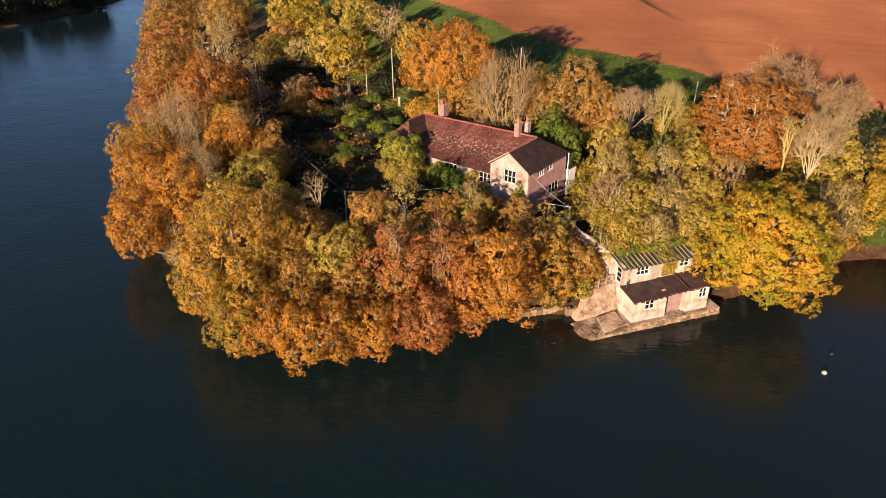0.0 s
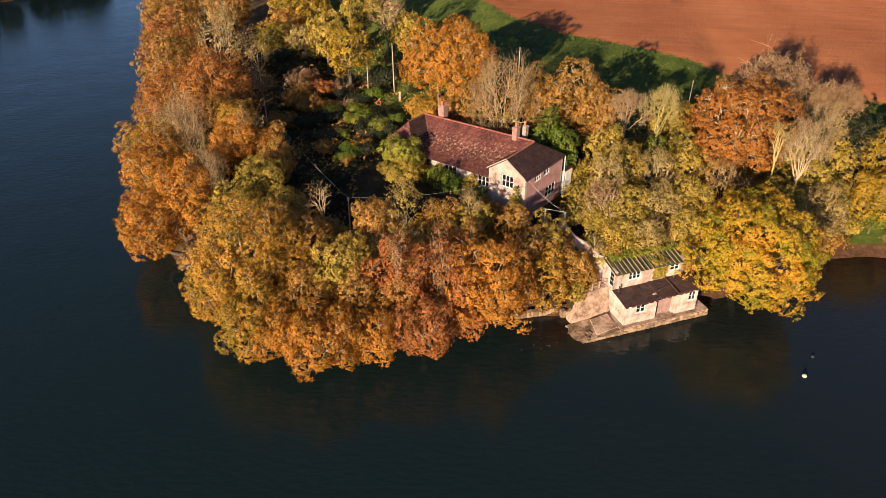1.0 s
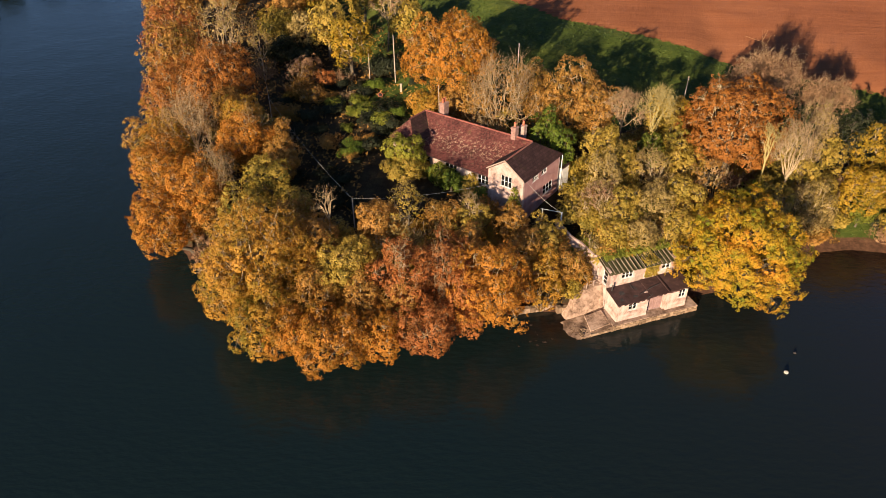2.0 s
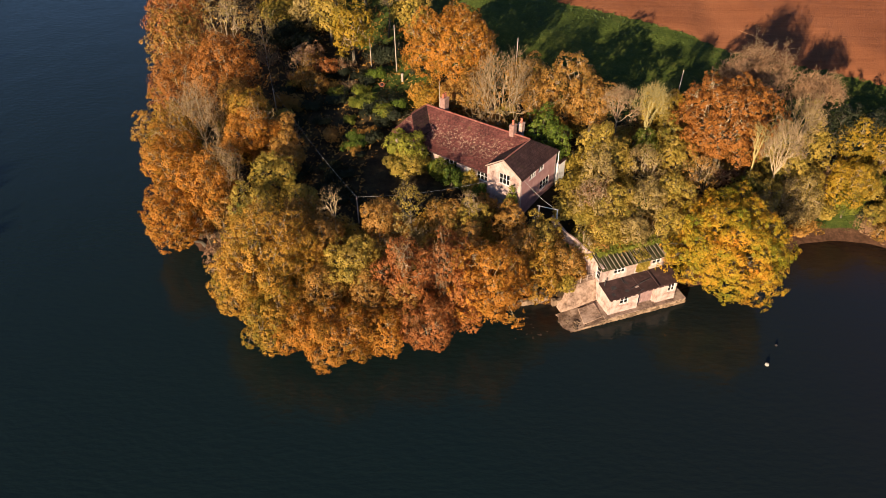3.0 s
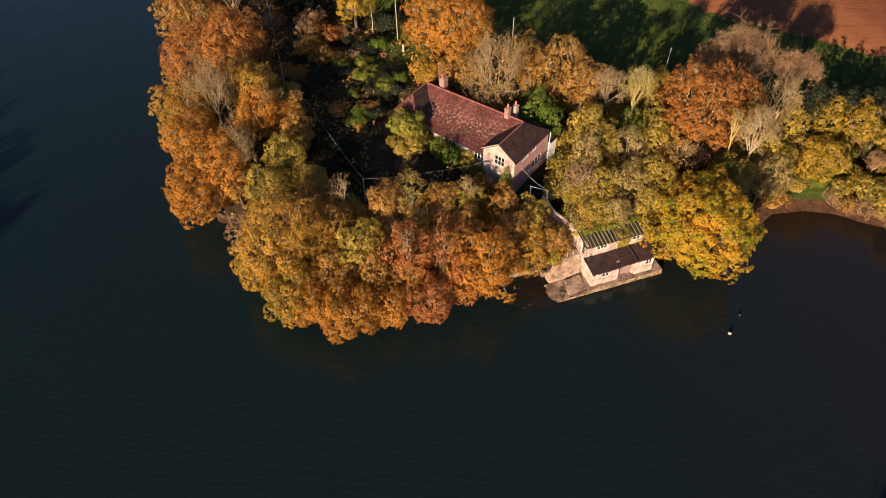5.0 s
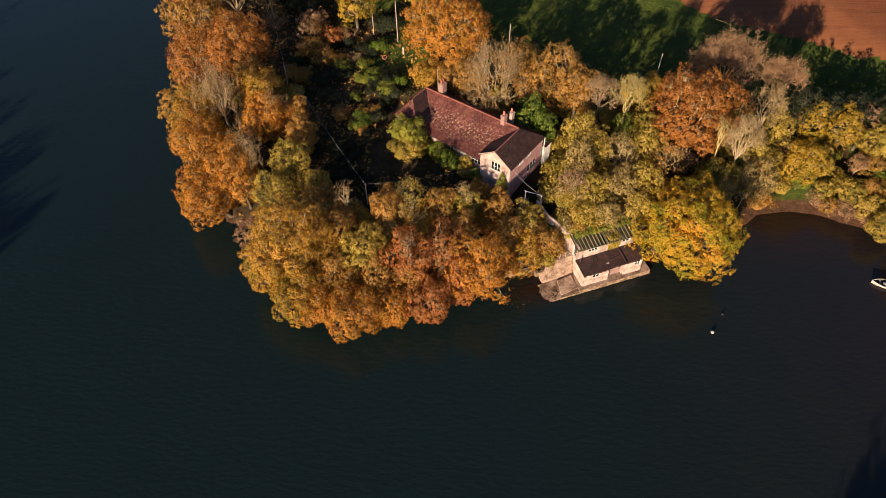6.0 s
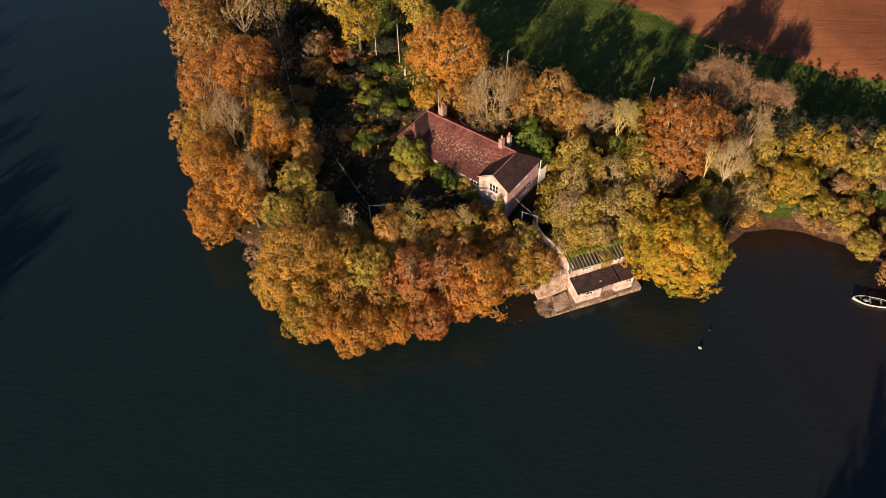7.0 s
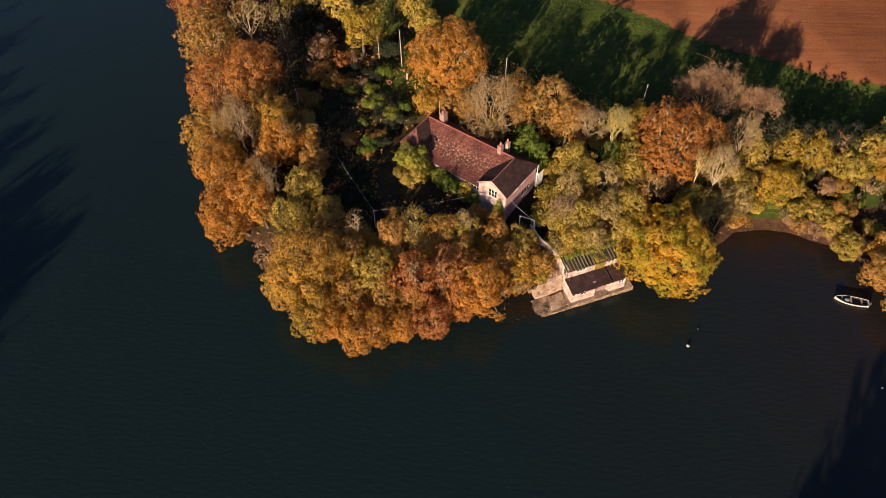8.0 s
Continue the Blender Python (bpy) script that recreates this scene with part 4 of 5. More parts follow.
dr = part("door", boxed(0, 0.9, 0.05, 0.11, 0, 2.6, 0.01), WHITE, fw, "peeling white door")
dr.matrix_local = pose(7.2, 0, 7.6 - HB)
house_wall(-16.75, 2.30, 0, 19.3, E0 - 0.25, [], RENDER_WALL, "shaded rendered back wall", thick=0.28)

# roof planes, thick plates that overlap under the ridges
TK = 0.14


def roof(pts, label="", mat=None):
    return part("roof_slope", slab(pts, TK), mat or TILED, house, label)


# plain clay tiles: courses by relief, patchy lichen
TILED, nt, b = material("tiled_roof", 0.85, 0.0, 0.2)
tc = nt.nodes.new("ShaderNodeTexCoord")
bk = nt.nodes.new("ShaderNodeTexBrick")
bk.inputs["Scale"].default_value = 1.0
bk.inputs["Brick Width"].default_value, bk.inputs["Row Height"].default_value, bk.inputs["Mortar Size"].default_value = 0.24, 0.17, 0.014
bk.inputs["Color1"].default_value, bk.inputs["Color2"].default_value, bk.inputs["Mortar"].default_value = (0.0, 0.0, 0.0, 1), (1, 1, 1, 1), (0.5, 0.5, 0.5, 1)
nt.links.new(tc.outputs["Object"], bk.inputs["Vector"])
each = nt.nodes.new("ShaderNodeSeparateColor")
nt.links.new(bk.outputs["Color"], each.inputs["Color"])
patch = noise_tex(nt, 0.55, 5.0, 0.65)
f = calc(nt, "ADD", calc(nt, "MULTIPLY", patch, 0.7), calc(nt, "MULTIPLY", each.outputs[0], 0.22))
clay = ramp(nt, f, [(0.25, (0.044, 0.014, 0.012)), (0.42, (0.10, 0.031, 0.026)), (0.56, (0.160, 0.051, 0.041)), (0.75, (0.24, 0.092, 0.070))])
where = nt.nodes.new("ShaderNodeSeparateXYZ")
nt.links.new(tc.outputs["Object"], where.inputs[0])
belt = calc(nt, "SUBTRACT", 1.0, calc(nt, "MULTIPLY", calc(nt, "ABSOLUTE", calc(nt, "ADD", where.outputs["Y"], 2.7)), 0.55))
belt = calc(nt, "ADD", belt, calc(nt, "MULTIPLY", calc(nt, "SUBTRACT", noise_tex(nt, 0.5, 3.0), 0.5), 1.6), True)
lich = calc(nt, "MULTIPLY", calc(nt, "SUBTRACT", noise_tex(nt, 3.0, 5.0, 0.8), 0.52), 12.0, True)
clay = mix(nt, calc(nt, "MULTIPLY", lich, calc(nt, "ADD", calc(nt, "MULTIPLY", belt, 0.92), 0.10)), clay, (0.46, 0.30, 0.20))
moss = calc(nt, "MULTIPLY", calc(nt, "SUBTRACT", noise_tex(nt, 0.8, 5.0, 0.7), 0.62), 8.0, True)
clay = mix(nt, moss, clay, (0.10, 0.085, 0.03))
nt.links.new(clay, b.inputs["Base Color"])
bump(nt, b, calc(nt, "ADD", bk.outputs["Fac"], calc(nt, "MULTIPLY", noise_tex(nt, 4.0, 5.0, 0.7), -1.5)), 0.7, 0.03)

# older machine tiles on the two wings, in larger courses with pale chipped edges; shade is put into their dark colour
SHADE_TILED, nt, b = material("shade_tile", 0.8, 0.0, 0.2)
tc = nt.nodes.new("ShaderNodeTexCoord")
turn = nt.nodes.new("ShaderNodeMapping")
turn.inputs["Rotation"].default_value = (0, 0, radians(90))
nt.links.new(tc.outputs["Object"], turn.inputs["Vector"])
bk = nt.nodes.new("ShaderNodeTexBrick")
for key, v in (("Scale", 1.0), ("Brick Width", 0.42), ("Row Height", 0.30), ("Mortar Size", 0.028)):
    bk.inputs[key].default_value = v
bk.inputs["Color1"].default_value, bk.inputs["Color2"].default_value, bk.inputs["Mortar"].default_value = (0.2, 0.2, 0.2, 1), (0.75, 0.75, 0.75, 1), (0.0, 0.0, 0.0, 1)
nt.links.new(turn.outputs["Vector"], bk.inputs["Vector"])
each = nt.nodes.new("ShaderNodeSeparateColor")
nt.links.new(bk.outputs["Color"], each.inputs["Color"])
dim_clay = ramp(nt, calc(nt, "ADD", calc(nt, "MULTIPLY", each.outputs[0], 0.35), calc(nt, "MULTIPLY", noise_tex(nt, 0.9, 5.0, 0.65), 0.65)),
            [(0.25, (0.030, 0.016, 0.014)), (0.5, (0.070, 0.034, 0.029)), (0.75, (0.115, 0.060, 0.050))])
chip = calc(nt, "MULTIPLY", calc(nt, "SUBTRACT", noise_tex(nt, 4.5, 4.0, 0.8), 0.62), 14.0, True)
dim_clay = mix(nt, calc(nt, "MULTIPLY", chip, 0.6), dim_clay, (0.22, 0.15, 0.13))
dim_clay = mix(nt, calc(nt, "MULTIPLY", calc(nt, "SUBTRACT", noise_tex(nt, 0.6, 4.0, 0.7), 0.58), 7.0, True), dim_clay, (0.07, 0.062, 0.022))
nt.links.new(dim_clay, b.inputs["Base Color"])
bump(nt, b, calc(nt, "ADD", bk.outputs["Fac"], calc(nt, "MULTIPLY", noise_tex(nt, 4.0, 5.0, 0.7), -1.5)), 0.6, 0.025)

MR = 13.6 - HB
roof([(-15.8, 0, MR - 0.1), (-13.1, -2.55, E0 - 0.25), (-13.1, -5.42, LOWZ), (-2.4, -5.42, LOWZ), (-2.4, -2.45, E0), (0.0, 0, RZ)], "sunlit red tiled front slope with lichen")
roof([(0.16, 0, RZ), (0.16, -5.85, RZ), (2.78, -5.85, E0), (2.78, 2.66, E0)], "dark coursed tiled slope of the gabled wing, darkened further for shade", SHADE_TILED)
roof([(0.16, 0, RZ), (-2.46, -2.6, E0), (-2.46, -5.85, E0), (0.16, -5.85, RZ)], "dark coursed tiled slope of the gabled wing, darkened further for shade", SHADE_TILED)
roof([(0.16, 0, RZ), (2.78, 2.66, E0), (-17.1, 2.66, E0 - 0.25), (-15.8, 0, MR - 0.1)], "back tiled slope")
# this slope's dark tile colour also stands in for shade falling on it
roof([(-15.8, 0, MR - 0.1), (-15.8, -3.1, MR - 0.1), (-13.1, -5.75, E0 - 0.25), (-13.1, -2.6, E0 - 0.25)], "tiled slope of the garden wing with shade put into its colour", SHADE_TILED)
roof([(-15.8, -3.1, MR - 0.1), (-17.1, -5.75, E0 - 0.25), (-13.1, -5.75, E0 - 0.25)], "tiled hip of the garden wing")
roof([(-15.8, 0, MR - 0.1), (-17.1, 2.66, E0 - 0.25), (-17.1, -5.75, E0 - 0.25), (-15.8, -3.1, MR - 0.1)], "shaded tiled slope")


def ridge_line(p, q):
    """Half-round ridge tiles laid end to end from p to q."""
    p, q = Vector(p), Vector(q)
    d = q - p
    n = int(d.length / 0.45)
    side = Vector((d.y, -d.x, 0)).normalized()
    rng = random.Random(int(d.length * 100))
    for i in range(n):
        a, c = p + d * (i / n), p + d * ((i + 0.97) / n)
        bm = bmesh.new()
        rings = []
        for k, pt in enumerate((a, c)):
            lift = rng.uniform(0, 0.02)
            rings.append([bm.verts.new(pt + side * (0.14 * math.cos(s)) + Vector((0, 0, 0.12 * math.sin(s) + lift - 0.02))) for s in (0, 0.8, 1.57, 2.34, 3.14)])
        for k in range(4):
            bm.faces.new((rings[0][k], rings[0][k + 1], rings[1][k + 1], rings[1][k]))
        bm.faces.new(rings[0][::-1]), bm.faces.new(rings[1])
        part("ridge_tile", bm, RIDGE_TILE, house)


ridge_line((-15.8, 0, MR - 0.09), (0.1, 0, RZ + 0.01))
for p, q in (((0.16, -0.1, RZ + 0.01), (0.16, -5.85, RZ + 0.01)), ((-15.8, -0.2, MR - 0.09), (-15.8, -3.1, MR - 0.09))):
    v, fcs = tubes([[(np.array(p), 0.1), (np.array(q), 0.1)]], 6)
    part("wing_ridge", mesh_of("wing_ridge", v, fcs, ROOF_TILE), parent=house)
# bargeboards, gutters and a downpipe
for sx in (-1, 1):
    bm = bmesh.new()
    box(bm, 0, 3.05, 0, 0.04, -0.12, 0.01)
    ob = part("bargeboard", bm, WOOD, house)
    ob.matrix_local = pose(0.16, -5.9, RZ - 0.02) @ pose(0, 0, 0, 0, 34.5 if sx > 0 else 145.5, 0)
for a, c in (((2.84, -5.85, E0 - 0.08), (2.84, 2.66, E0 - 0.08)), ((-13.0, -5.48, LOWZ - 0.06), (-2.5, -5.48, LOWZ - 0.06)), ((2.86, 2.55, E0 - 0.1), (2.86, 2.55, 0.2))):
    v, fcs = tubes([[(np.array(a), 0.055), (np.array(c), 0.055)]], 6)
    part("gutter" if abs(a[2] - c[2]) < 0.1 else "downpipe", mesh_of("gutter", v, fcs, FELT if abs(a[2] - c[2]) < 0.1 else WHITE), parent=house)


def chimney(u, w, z0, z1, wide, deep, pots, side=BRICK):
    bm = boxed(-wide / 2, wide / 2, -deep / 2, deep / 2, z0, z1 - 0.22, 0.02)
    box(bm, -wide / 2 - 0.06, wide / 2 + 0.06, -deep / 2 - 0.06, deep / 2 + 0.06, z1 - 0.217, z1 - 0.1, 0.02)
    box(bm, -wide / 2, wide / 2, -deep / 2, deep / 2, z1 - 0.097, z1, 0.02)
    st = part("chimney", bm, side, house, "weathered brick chimney stack")
    st.matrix_local = pose(u, w, 0)
    for i in range(pots):
        y = (i - (pots - 1) / 2) * deep / max(pots, 1)
        v, fcs = tubes([[(np.array((0, y, z1 - 0.02)), 0.15), (np.array((0, y, z1 + 0.45)), 0.12), (np.array((0, y, z1 + 0.47)), 0.15), (np.array((0, y, z1 + 0.55)), 0.15), (np.array((0, y, z1 + 0.551)), 0.09), (np.array((0, y, z1 + 0.3)), 0.08)]], 9)
        part("chimney_pot", mesh_of("chimney_pot", v, fcs, POT), parent=st, label="red terracotta pot")
    return st


chimney(-13.4, 0.75, MR - 1.2, 15.0 - HB, 0.75, 0.95, 2)
chimney(-2.35, -0.05, RZ - 1.2, 15.1 - HB, 0.62, 0.75, 1)
chimney(-2.0, 1.3, RZ - 1.8, 14.9 - HB, 0.6, 0.6, 1, RENDER_WALL)
aerial_v, aerial_f = tubes([[(np.array((-14.0, 0.5, MR - 0.3)), 0.045), (np.array((-14.05, 0.5, MR + 3.6)), 0.035)]], 6)
part("aerial_mast", mesh_of("aerial_mast", aerial_v, aerial_f, POLE_WOOD), parent=house, label="slim pale aerial mast")
# small white lean-to behind
lt = part("lean_to", wall_mesh(1.5, -0.9, 9.7 - HB, 1.2, []), WHITE, house, "small white lean-to")
lt.matrix_local = pose(2.9, 3.0, 0, 0, 0, 90)
part("lean_to_roof", slab([(0, -0.1, 9.95 - HB), (1.6, -0.1, 9.95 - HB), (1.6, 1.4, 9.75 - HB), (0, 1.4, 9.75 - HB)], 0.08), FELT, lt).matrix_local = pose(0, 0, 0)

# ---- the boathouse ----
boathouse = thing("boathouse", pose(18.5, 58.45, 0, 0, 0, 19.0), "two storey whitewashed boathouse with felt and corrugated roofs on the quay", "boathouse")


def bh_wall(x, y, turn, length, z0, z1, holes, label="", mat=None, thick=0.25):
    ob = part("wall", wall_mesh(length, z0, z1, thick, holes), mat or RENDER_WALL, boathouse, label)
    ob.matrix_local = pose(x, y, 0, 0, 0, turn)
    return ob


f1 = bh_wall(0, 0, 0, 3.75, 0.6, 3.2, [(1.35, 2.35, 2.0, 3.0)], "sunlit whitewashed front wall")
window(f1, pose(1.35, 0, 2.0), 1.0, 1.0, 2, 1)
f2 = bh_wall(6.15, 0, 0, 2.55, 0.6, 3.45, [(1.45, 2.25, 2.1, 3.15)], "sunlit whitewashed front wall")
window(f2, pose(1.45, 0, 2.1), 0.8, 1.05, 2, 1)
bh_wall(3.5, 0.55, 0, 2.9, 0.6, 3.45, [(0.35, 2.5, 0.75, 3.0)], "recessed wall")
for i in range(2):
    d = part("door", boxed(0, 1.05, 0, 0.06, 0, 2.22, 0.01), DOOR_WOOD, boathouse, "boarded pinkish wooden boathouse door")
    d.matrix_local = pose(3.87 + 1.07 * i, 0.60, 0.76)
    for k in range(5):
        part("board", boxed(0.02 + 0.205 * k, 0.205 + 0.205 * k, -0.025, -0.002, 0.03, 2.19), DOOR_WOOD, d)
bh_wall(0, 2.6, -90, 2.34, 0.6, 3.3, [], "whitewashed end wall")
bh_wall(8.7, 0.25, 90, 2.35, 0.6, 3.4, [], "whitewashed end wall")
for xx in (3.5, 6.15):
    bh_wall(xx, 0.80 if xx < 4 else 0.253, 90 if xx > 4 else -90, 0.54, 0.6, 3.3, [], thick=0.2)
# lower felt roof in three lengths
for x0, x1, za, zb, lab in ((-0.22, 4.0, 3.27, 3.62, "torn dark felt roof"), (3.9, 6.12, 3.45, 3.74, "sagging dark felt roof"), (6.02, 8.95, 3.55, 3.86, "brown felt roof")):
    bm = slab([(x0, -0.3, za), (x1, -0.3, za + 0.03), (x1, 2.42, zb + 0.03), (x0, 2.42, zb)], 0.07)
    part("roof_slope", bm, FELT, boathouse, lab)
for x0, y0, x1, y1 in ((2.9, 0.55, 4.6, 0.95), (2.55, 1.4, 2.62, 2.3), (3.3, -0.22, 4.2, 0.0), (4.2, 0.9, 5.9, 1.25)):
    lift = lambda x, y: (3.27 + 0.129 * (y + 0.3) if x < 3.9 else 3.45 + 0.107 * (y + 0.3)) + 0.045
    v, fcs = tubes([[(np.array((x0, y0, lift(x0, y0))), 0.05), (np.array((x1, y1, lift(x1, y1))), 0.05)]], 4)
    part("batten", mesh_of("batten", v, fcs, BOAT_IN), parent=boathouse, label="loose dark roof batten")
part("roof_seam", slab([(5.98, -0.32, 3.64), (6.10, -0.32, 3.64), (6.10, 2.40, 3.95), (5.98, 2.40, 3.95)], 0.08), FELT, boathouse, "raised dark seam between two roofs")
rag = random.Random(21)
for i in range(13):
    x = -0.15 + i * 0.69
    za = 3.27 if x < 3.9 else 3.45 if x < 6.0 else 3.55
    w, hang = rag.uniform(0.25, 0.6), rag.uniform(0.06, 0.20)
    part("felt_strip", boxed(x, x + w, -0.335, -0.303, za - 0.05 - hang, za - 0.01), FELT, boathouse, "torn hanging strip of roofing felt" if i == 0 else "")
# upper storey
u1 = bh_wall(0.0, 2.45, 0, 8.3, 3.3, 5.45, [(1.6, 2.98, 4.45, 5.35), (3.3, 4.4, 3.6, 5.3), (6.6, 7.65, 4.55, 5.42)], "whitewashed upper wall")
window(u1, pose(1.6, 0, 4.45), 1.38, 0.9, 3, 1)
window(u1, pose(6.6, 0, 4.55), 1.05, 0.87, 2, 1)
d = part("door", boxed(0, 1.1, 0.06, 0.12, 0, 1.7, 0.01), WOOD, u1, "faded white plank door")
d.matrix_local = pose(3.3, 0, 3.6)
ul = bh_wall(0.0, 5.1, -90, 2.65, 0.6, 5.75, [(1.55, 2.35, 3.7, 5.3)], "whitewashed end wall")
window(ul, pose(1.55, 0, 3.7), 0.8, 1.6, 1, 2)
bh_wall(8.3, 2.45, 90, 2.65, 0.6, 5.75, [])
bh_wall(8.3, 5.1, 180, 8.3, 0.6, 6.0, [])
# corrugated sheets, each a ribbed plate
for i in range(9):
    bm = bmesh.new()
    x0 = -0.2 + i * 0.97
    cols = []
    for k in range(9):
        x = x0 + k * 0.125
        h = 0.055 if k % 4 in (0, 1) else 0.0
        cols.append([bm.verts.new((x, y, z + h + (0.01 * (i % 2)))) for y, z in ((2.12, 5.50), (5.25, 6.12))] + [bm.verts.new((x, y, z + h - 0.03)) for y, z in ((2.12, 5.50), (5.25, 6.12))])
    for p, q in zip(cols, cols[1:]):
        for s in ((0, 1), (1, 3), (3, 2), (2, 0)):
            bm.faces.new((p[s[0]], p[s[1]], q[s[1]], q[s[0]]))
    bm.faces.new((cols[0][0], cols[0][2], cols[0][3], cols[0][1])), bm.faces.new((cols[-1][0], cols[-1][1], cols[-1][3], cols[-1][2]))
    part("roof_sheet", bm, SHEET, boathouse, "mossy corrugated roof sheet")
for i in range(16):
    x = 0.0 + i * 0.53
    v, fcs = tubes([[(np.array((x, 2.10, 5.60)), 0.032), (np.array((x + 0.02, 5.2, 6.2)), 0.032)]], 5)
    part("roof_rib", mesh_of("roof_rib", v, fcs, WOOD), parent=boathouse)
part("stovepipe", mesh_of("stovepipe", *tubes([[(np.array((0.25, 1.9, 3.4)), 0.07), (np.array((0.25, 1.9, 4.35)), 0.07)]], 7), BOAT_IN), parent=boathouse, label="rusty dark stovepipe")

# ---- quay, slipway and walls ----
quay = thing("quay", pose(18.5, 58.45, 0, 0, 0, 19.0), "low stone quay with pale concrete top at the water", "quay")
part("quay_core", boxed(-0.5, 10.0, -0.42, 5.3, -1.5, 0.66), CONCRETE, quay)
part("quay_top", boxed(-0.55, 10.1, -0.52, 3.0, 0.662, 0.74, 0.02), CONCRETE, quay, "pale worn concrete ledge")
rng = random.Random(5)
for row in range(3):
    x = (-4.4, -3.2, -0.5)[row]
    while x < 10.0:
        L = rng.uniform(0.22, 0.55)
        h0 = -0.25 + row * 0.30
        ob = part("stone", boxed(x, min(x + L - 0.025, 10.1), -0.50 - rng.uniform(0, 0.06), -0.40, h0, h0 + 0.275, 0.02), STONE, quay)
        x += L
SLIP = surface("wet_slipway", [(0.36, (0.060, 0.036, 0.023)), (0.47, (0.17, 0.105, 0.068)), (0.58, (0.33, 0.22, 0.15)), (0.75, (0.47, 0.335, 0.25))], 0.8, 0.85, 2.6, 0.05)


def worn_slab(a, b, c, d, nu, nv, rough, thick, bulge=(0, 0, 0)):
    """A thick uneven sheet over the corners a, b, c, d (anticlockwise), bulging along a vector in its middle, with a ragged first edge."""
    a, b, c, d, bulge = Vector(a), Vector(b), Vector(c), Vector(d), Vector(bulge)
    bm = bmesh.new()
    up, low = [], []
    for i in range(nu + 1):
        for j in range(nv + 1):
            u, v = i / nu, j / nv
            p = (a * (1 - u) + b * u) * (1 - v) + (d * (1 - u) + c * u) * v
            n = noise.noise(p * 1.1) + 0.6 * noise.noise(p * 2.7)
            p = p + bulge * math.sin(math.pi * v) * math.sin(math.pi * min(u + 0.15, 1)) + Vector((0, 0, rough * n))
            if i == 0:
                p = p + Vector((0.45 * noise.noise(Vector((7.0, v * 4.0, 1.0))), 0, 0))
            up.append(bm.verts.new(p))
            low.append(bm.verts.new(p + Vector(thick)))
    at = lambda i, j: i * (nv + 1) + j
    for i in range(nu):
        for j in range(nv):
            q = (at(i, j), at(i + 1, j), at(i + 1, j + 1), at(i, j + 1))
            bm.faces.new([up[k] for k in q]), bm.faces.new([low[k] for k in q[::-1]])
    rim = [at(i, 0) for i in range(nu)] + [at(nu, j) for j in range(nv)] + [at(i, nv) for i in range(nu, 0, -1)] + [at(0, j) for j in range(nv, 0, -1)]
    for k, m in zip(rim, rim[1:] + rim[:1]):
        bm.faces.new((up[k], low[k], low[m], up[m]))
    return bm


slip = thing("slipway", pose(18.5, 58.45, 0, 0, 0, 19.0), "cracked pale concrete slipway sloping into the water", "slipway")
part("slip_slab", worn_slab((-5.5, -0.5, -0.10), (-0.56, -0.42, 0.62), (-0.5, 2.7, 0.78), (-5.2, 2.6, 0.10), 16, 9, 0.07, (0, 0, -0.6)), SLIP, slip, "broken brown concrete slab")
part("slip_slab", slab([(-3.0, -0.1, 0.44), (-0.6, 0.0, 0.72), (-0.56, 2.2, 0.86), (-2.6, 2.1, 0.66)], 0.2), CONCRETE, slip, "smooth pink concrete patch")
for i in range(14):
    x, y = rng.uniform(-4.6, -2.2), rng.uniform(-0.4, 2.4)
    s = rng.uniform(0.1, 0.28)
    ob = part("rubble", boxed(-s, s, -s * 0.7, s * 0.7, -0.1, s * 0.4, s * 0.18), STONE, slip)
    ob.matrix_local = pose(x, y, 0.16 + 0.15 * (x + 4.0), rng.uniform(-15, 15), rng.uniform(-15, 15), rng.uniform(0, 180))
batter = thing("retaining_wall", pose(18.5, 58.45, 0, 0, 0, 19.0), "leaning pale concrete retaining wall beside the boathouse", "retaining wall")
bm = worn_slab((-4.5, 2.6, 0.0), (-0.05, 2.45, 0.3), (-0.02, 3.4, 3.4), (-2.3, 3.75, 2.85), 14, 10, 0.05, (0.0, 1.2, -0.2), (-0.2, -0.42, 0.12))
part("wall_face", bm, CONCRETE, batter)
rail = thing("handrail", pose(18.5, 58.45, 0, 0, 0, 19.0), "weathered wooden handrail on top of the retaining wall", "handrail")
RAIL_FEET = ((-1.7, 3.85, 2.9), (-0.95, 3.75, 3.08), (-0.2, 3.65, 3.28))
for x, y, z in RAIL_FEET:
    part("post", boxed(x - 0.05, x + 0.05, y - 0.05, y + 0.05, z - 0.1, z + 0.95, 0.01), WOOD, rail)
for up in (0.5, 0.9):
    part("rail", mesh_of("rail", *tubes([[(np.array((x, y - 0.06, z + up)), 0.04) for x, y, z in RAIL_FEET]], 5), WOOD), parent=rail)
beach = thing("shore_wall", pose(18.5, 58.45, 0, 0, 0, 19.0), "low pale stone wall along the little beach", "wall")
x = -9.6
while x < -4.3:
    L = rng.uniform(0.35, 0.8)
    y = 5.2 + (x + 4.3) * -0.12 - (0.8 if x > -5.2 else 0)
    part("stone", boxed(x, x + L - 0.02, y - 0.45, y + 0.1, -0.2, rng.uniform(0.55, 0.85), 0.04), STONE, beach)
    x += L

spill = thing("rubble_heap", pose(9.3, 57.0, 0), "dark wet stones and rubble at the water's edge", "rubble")
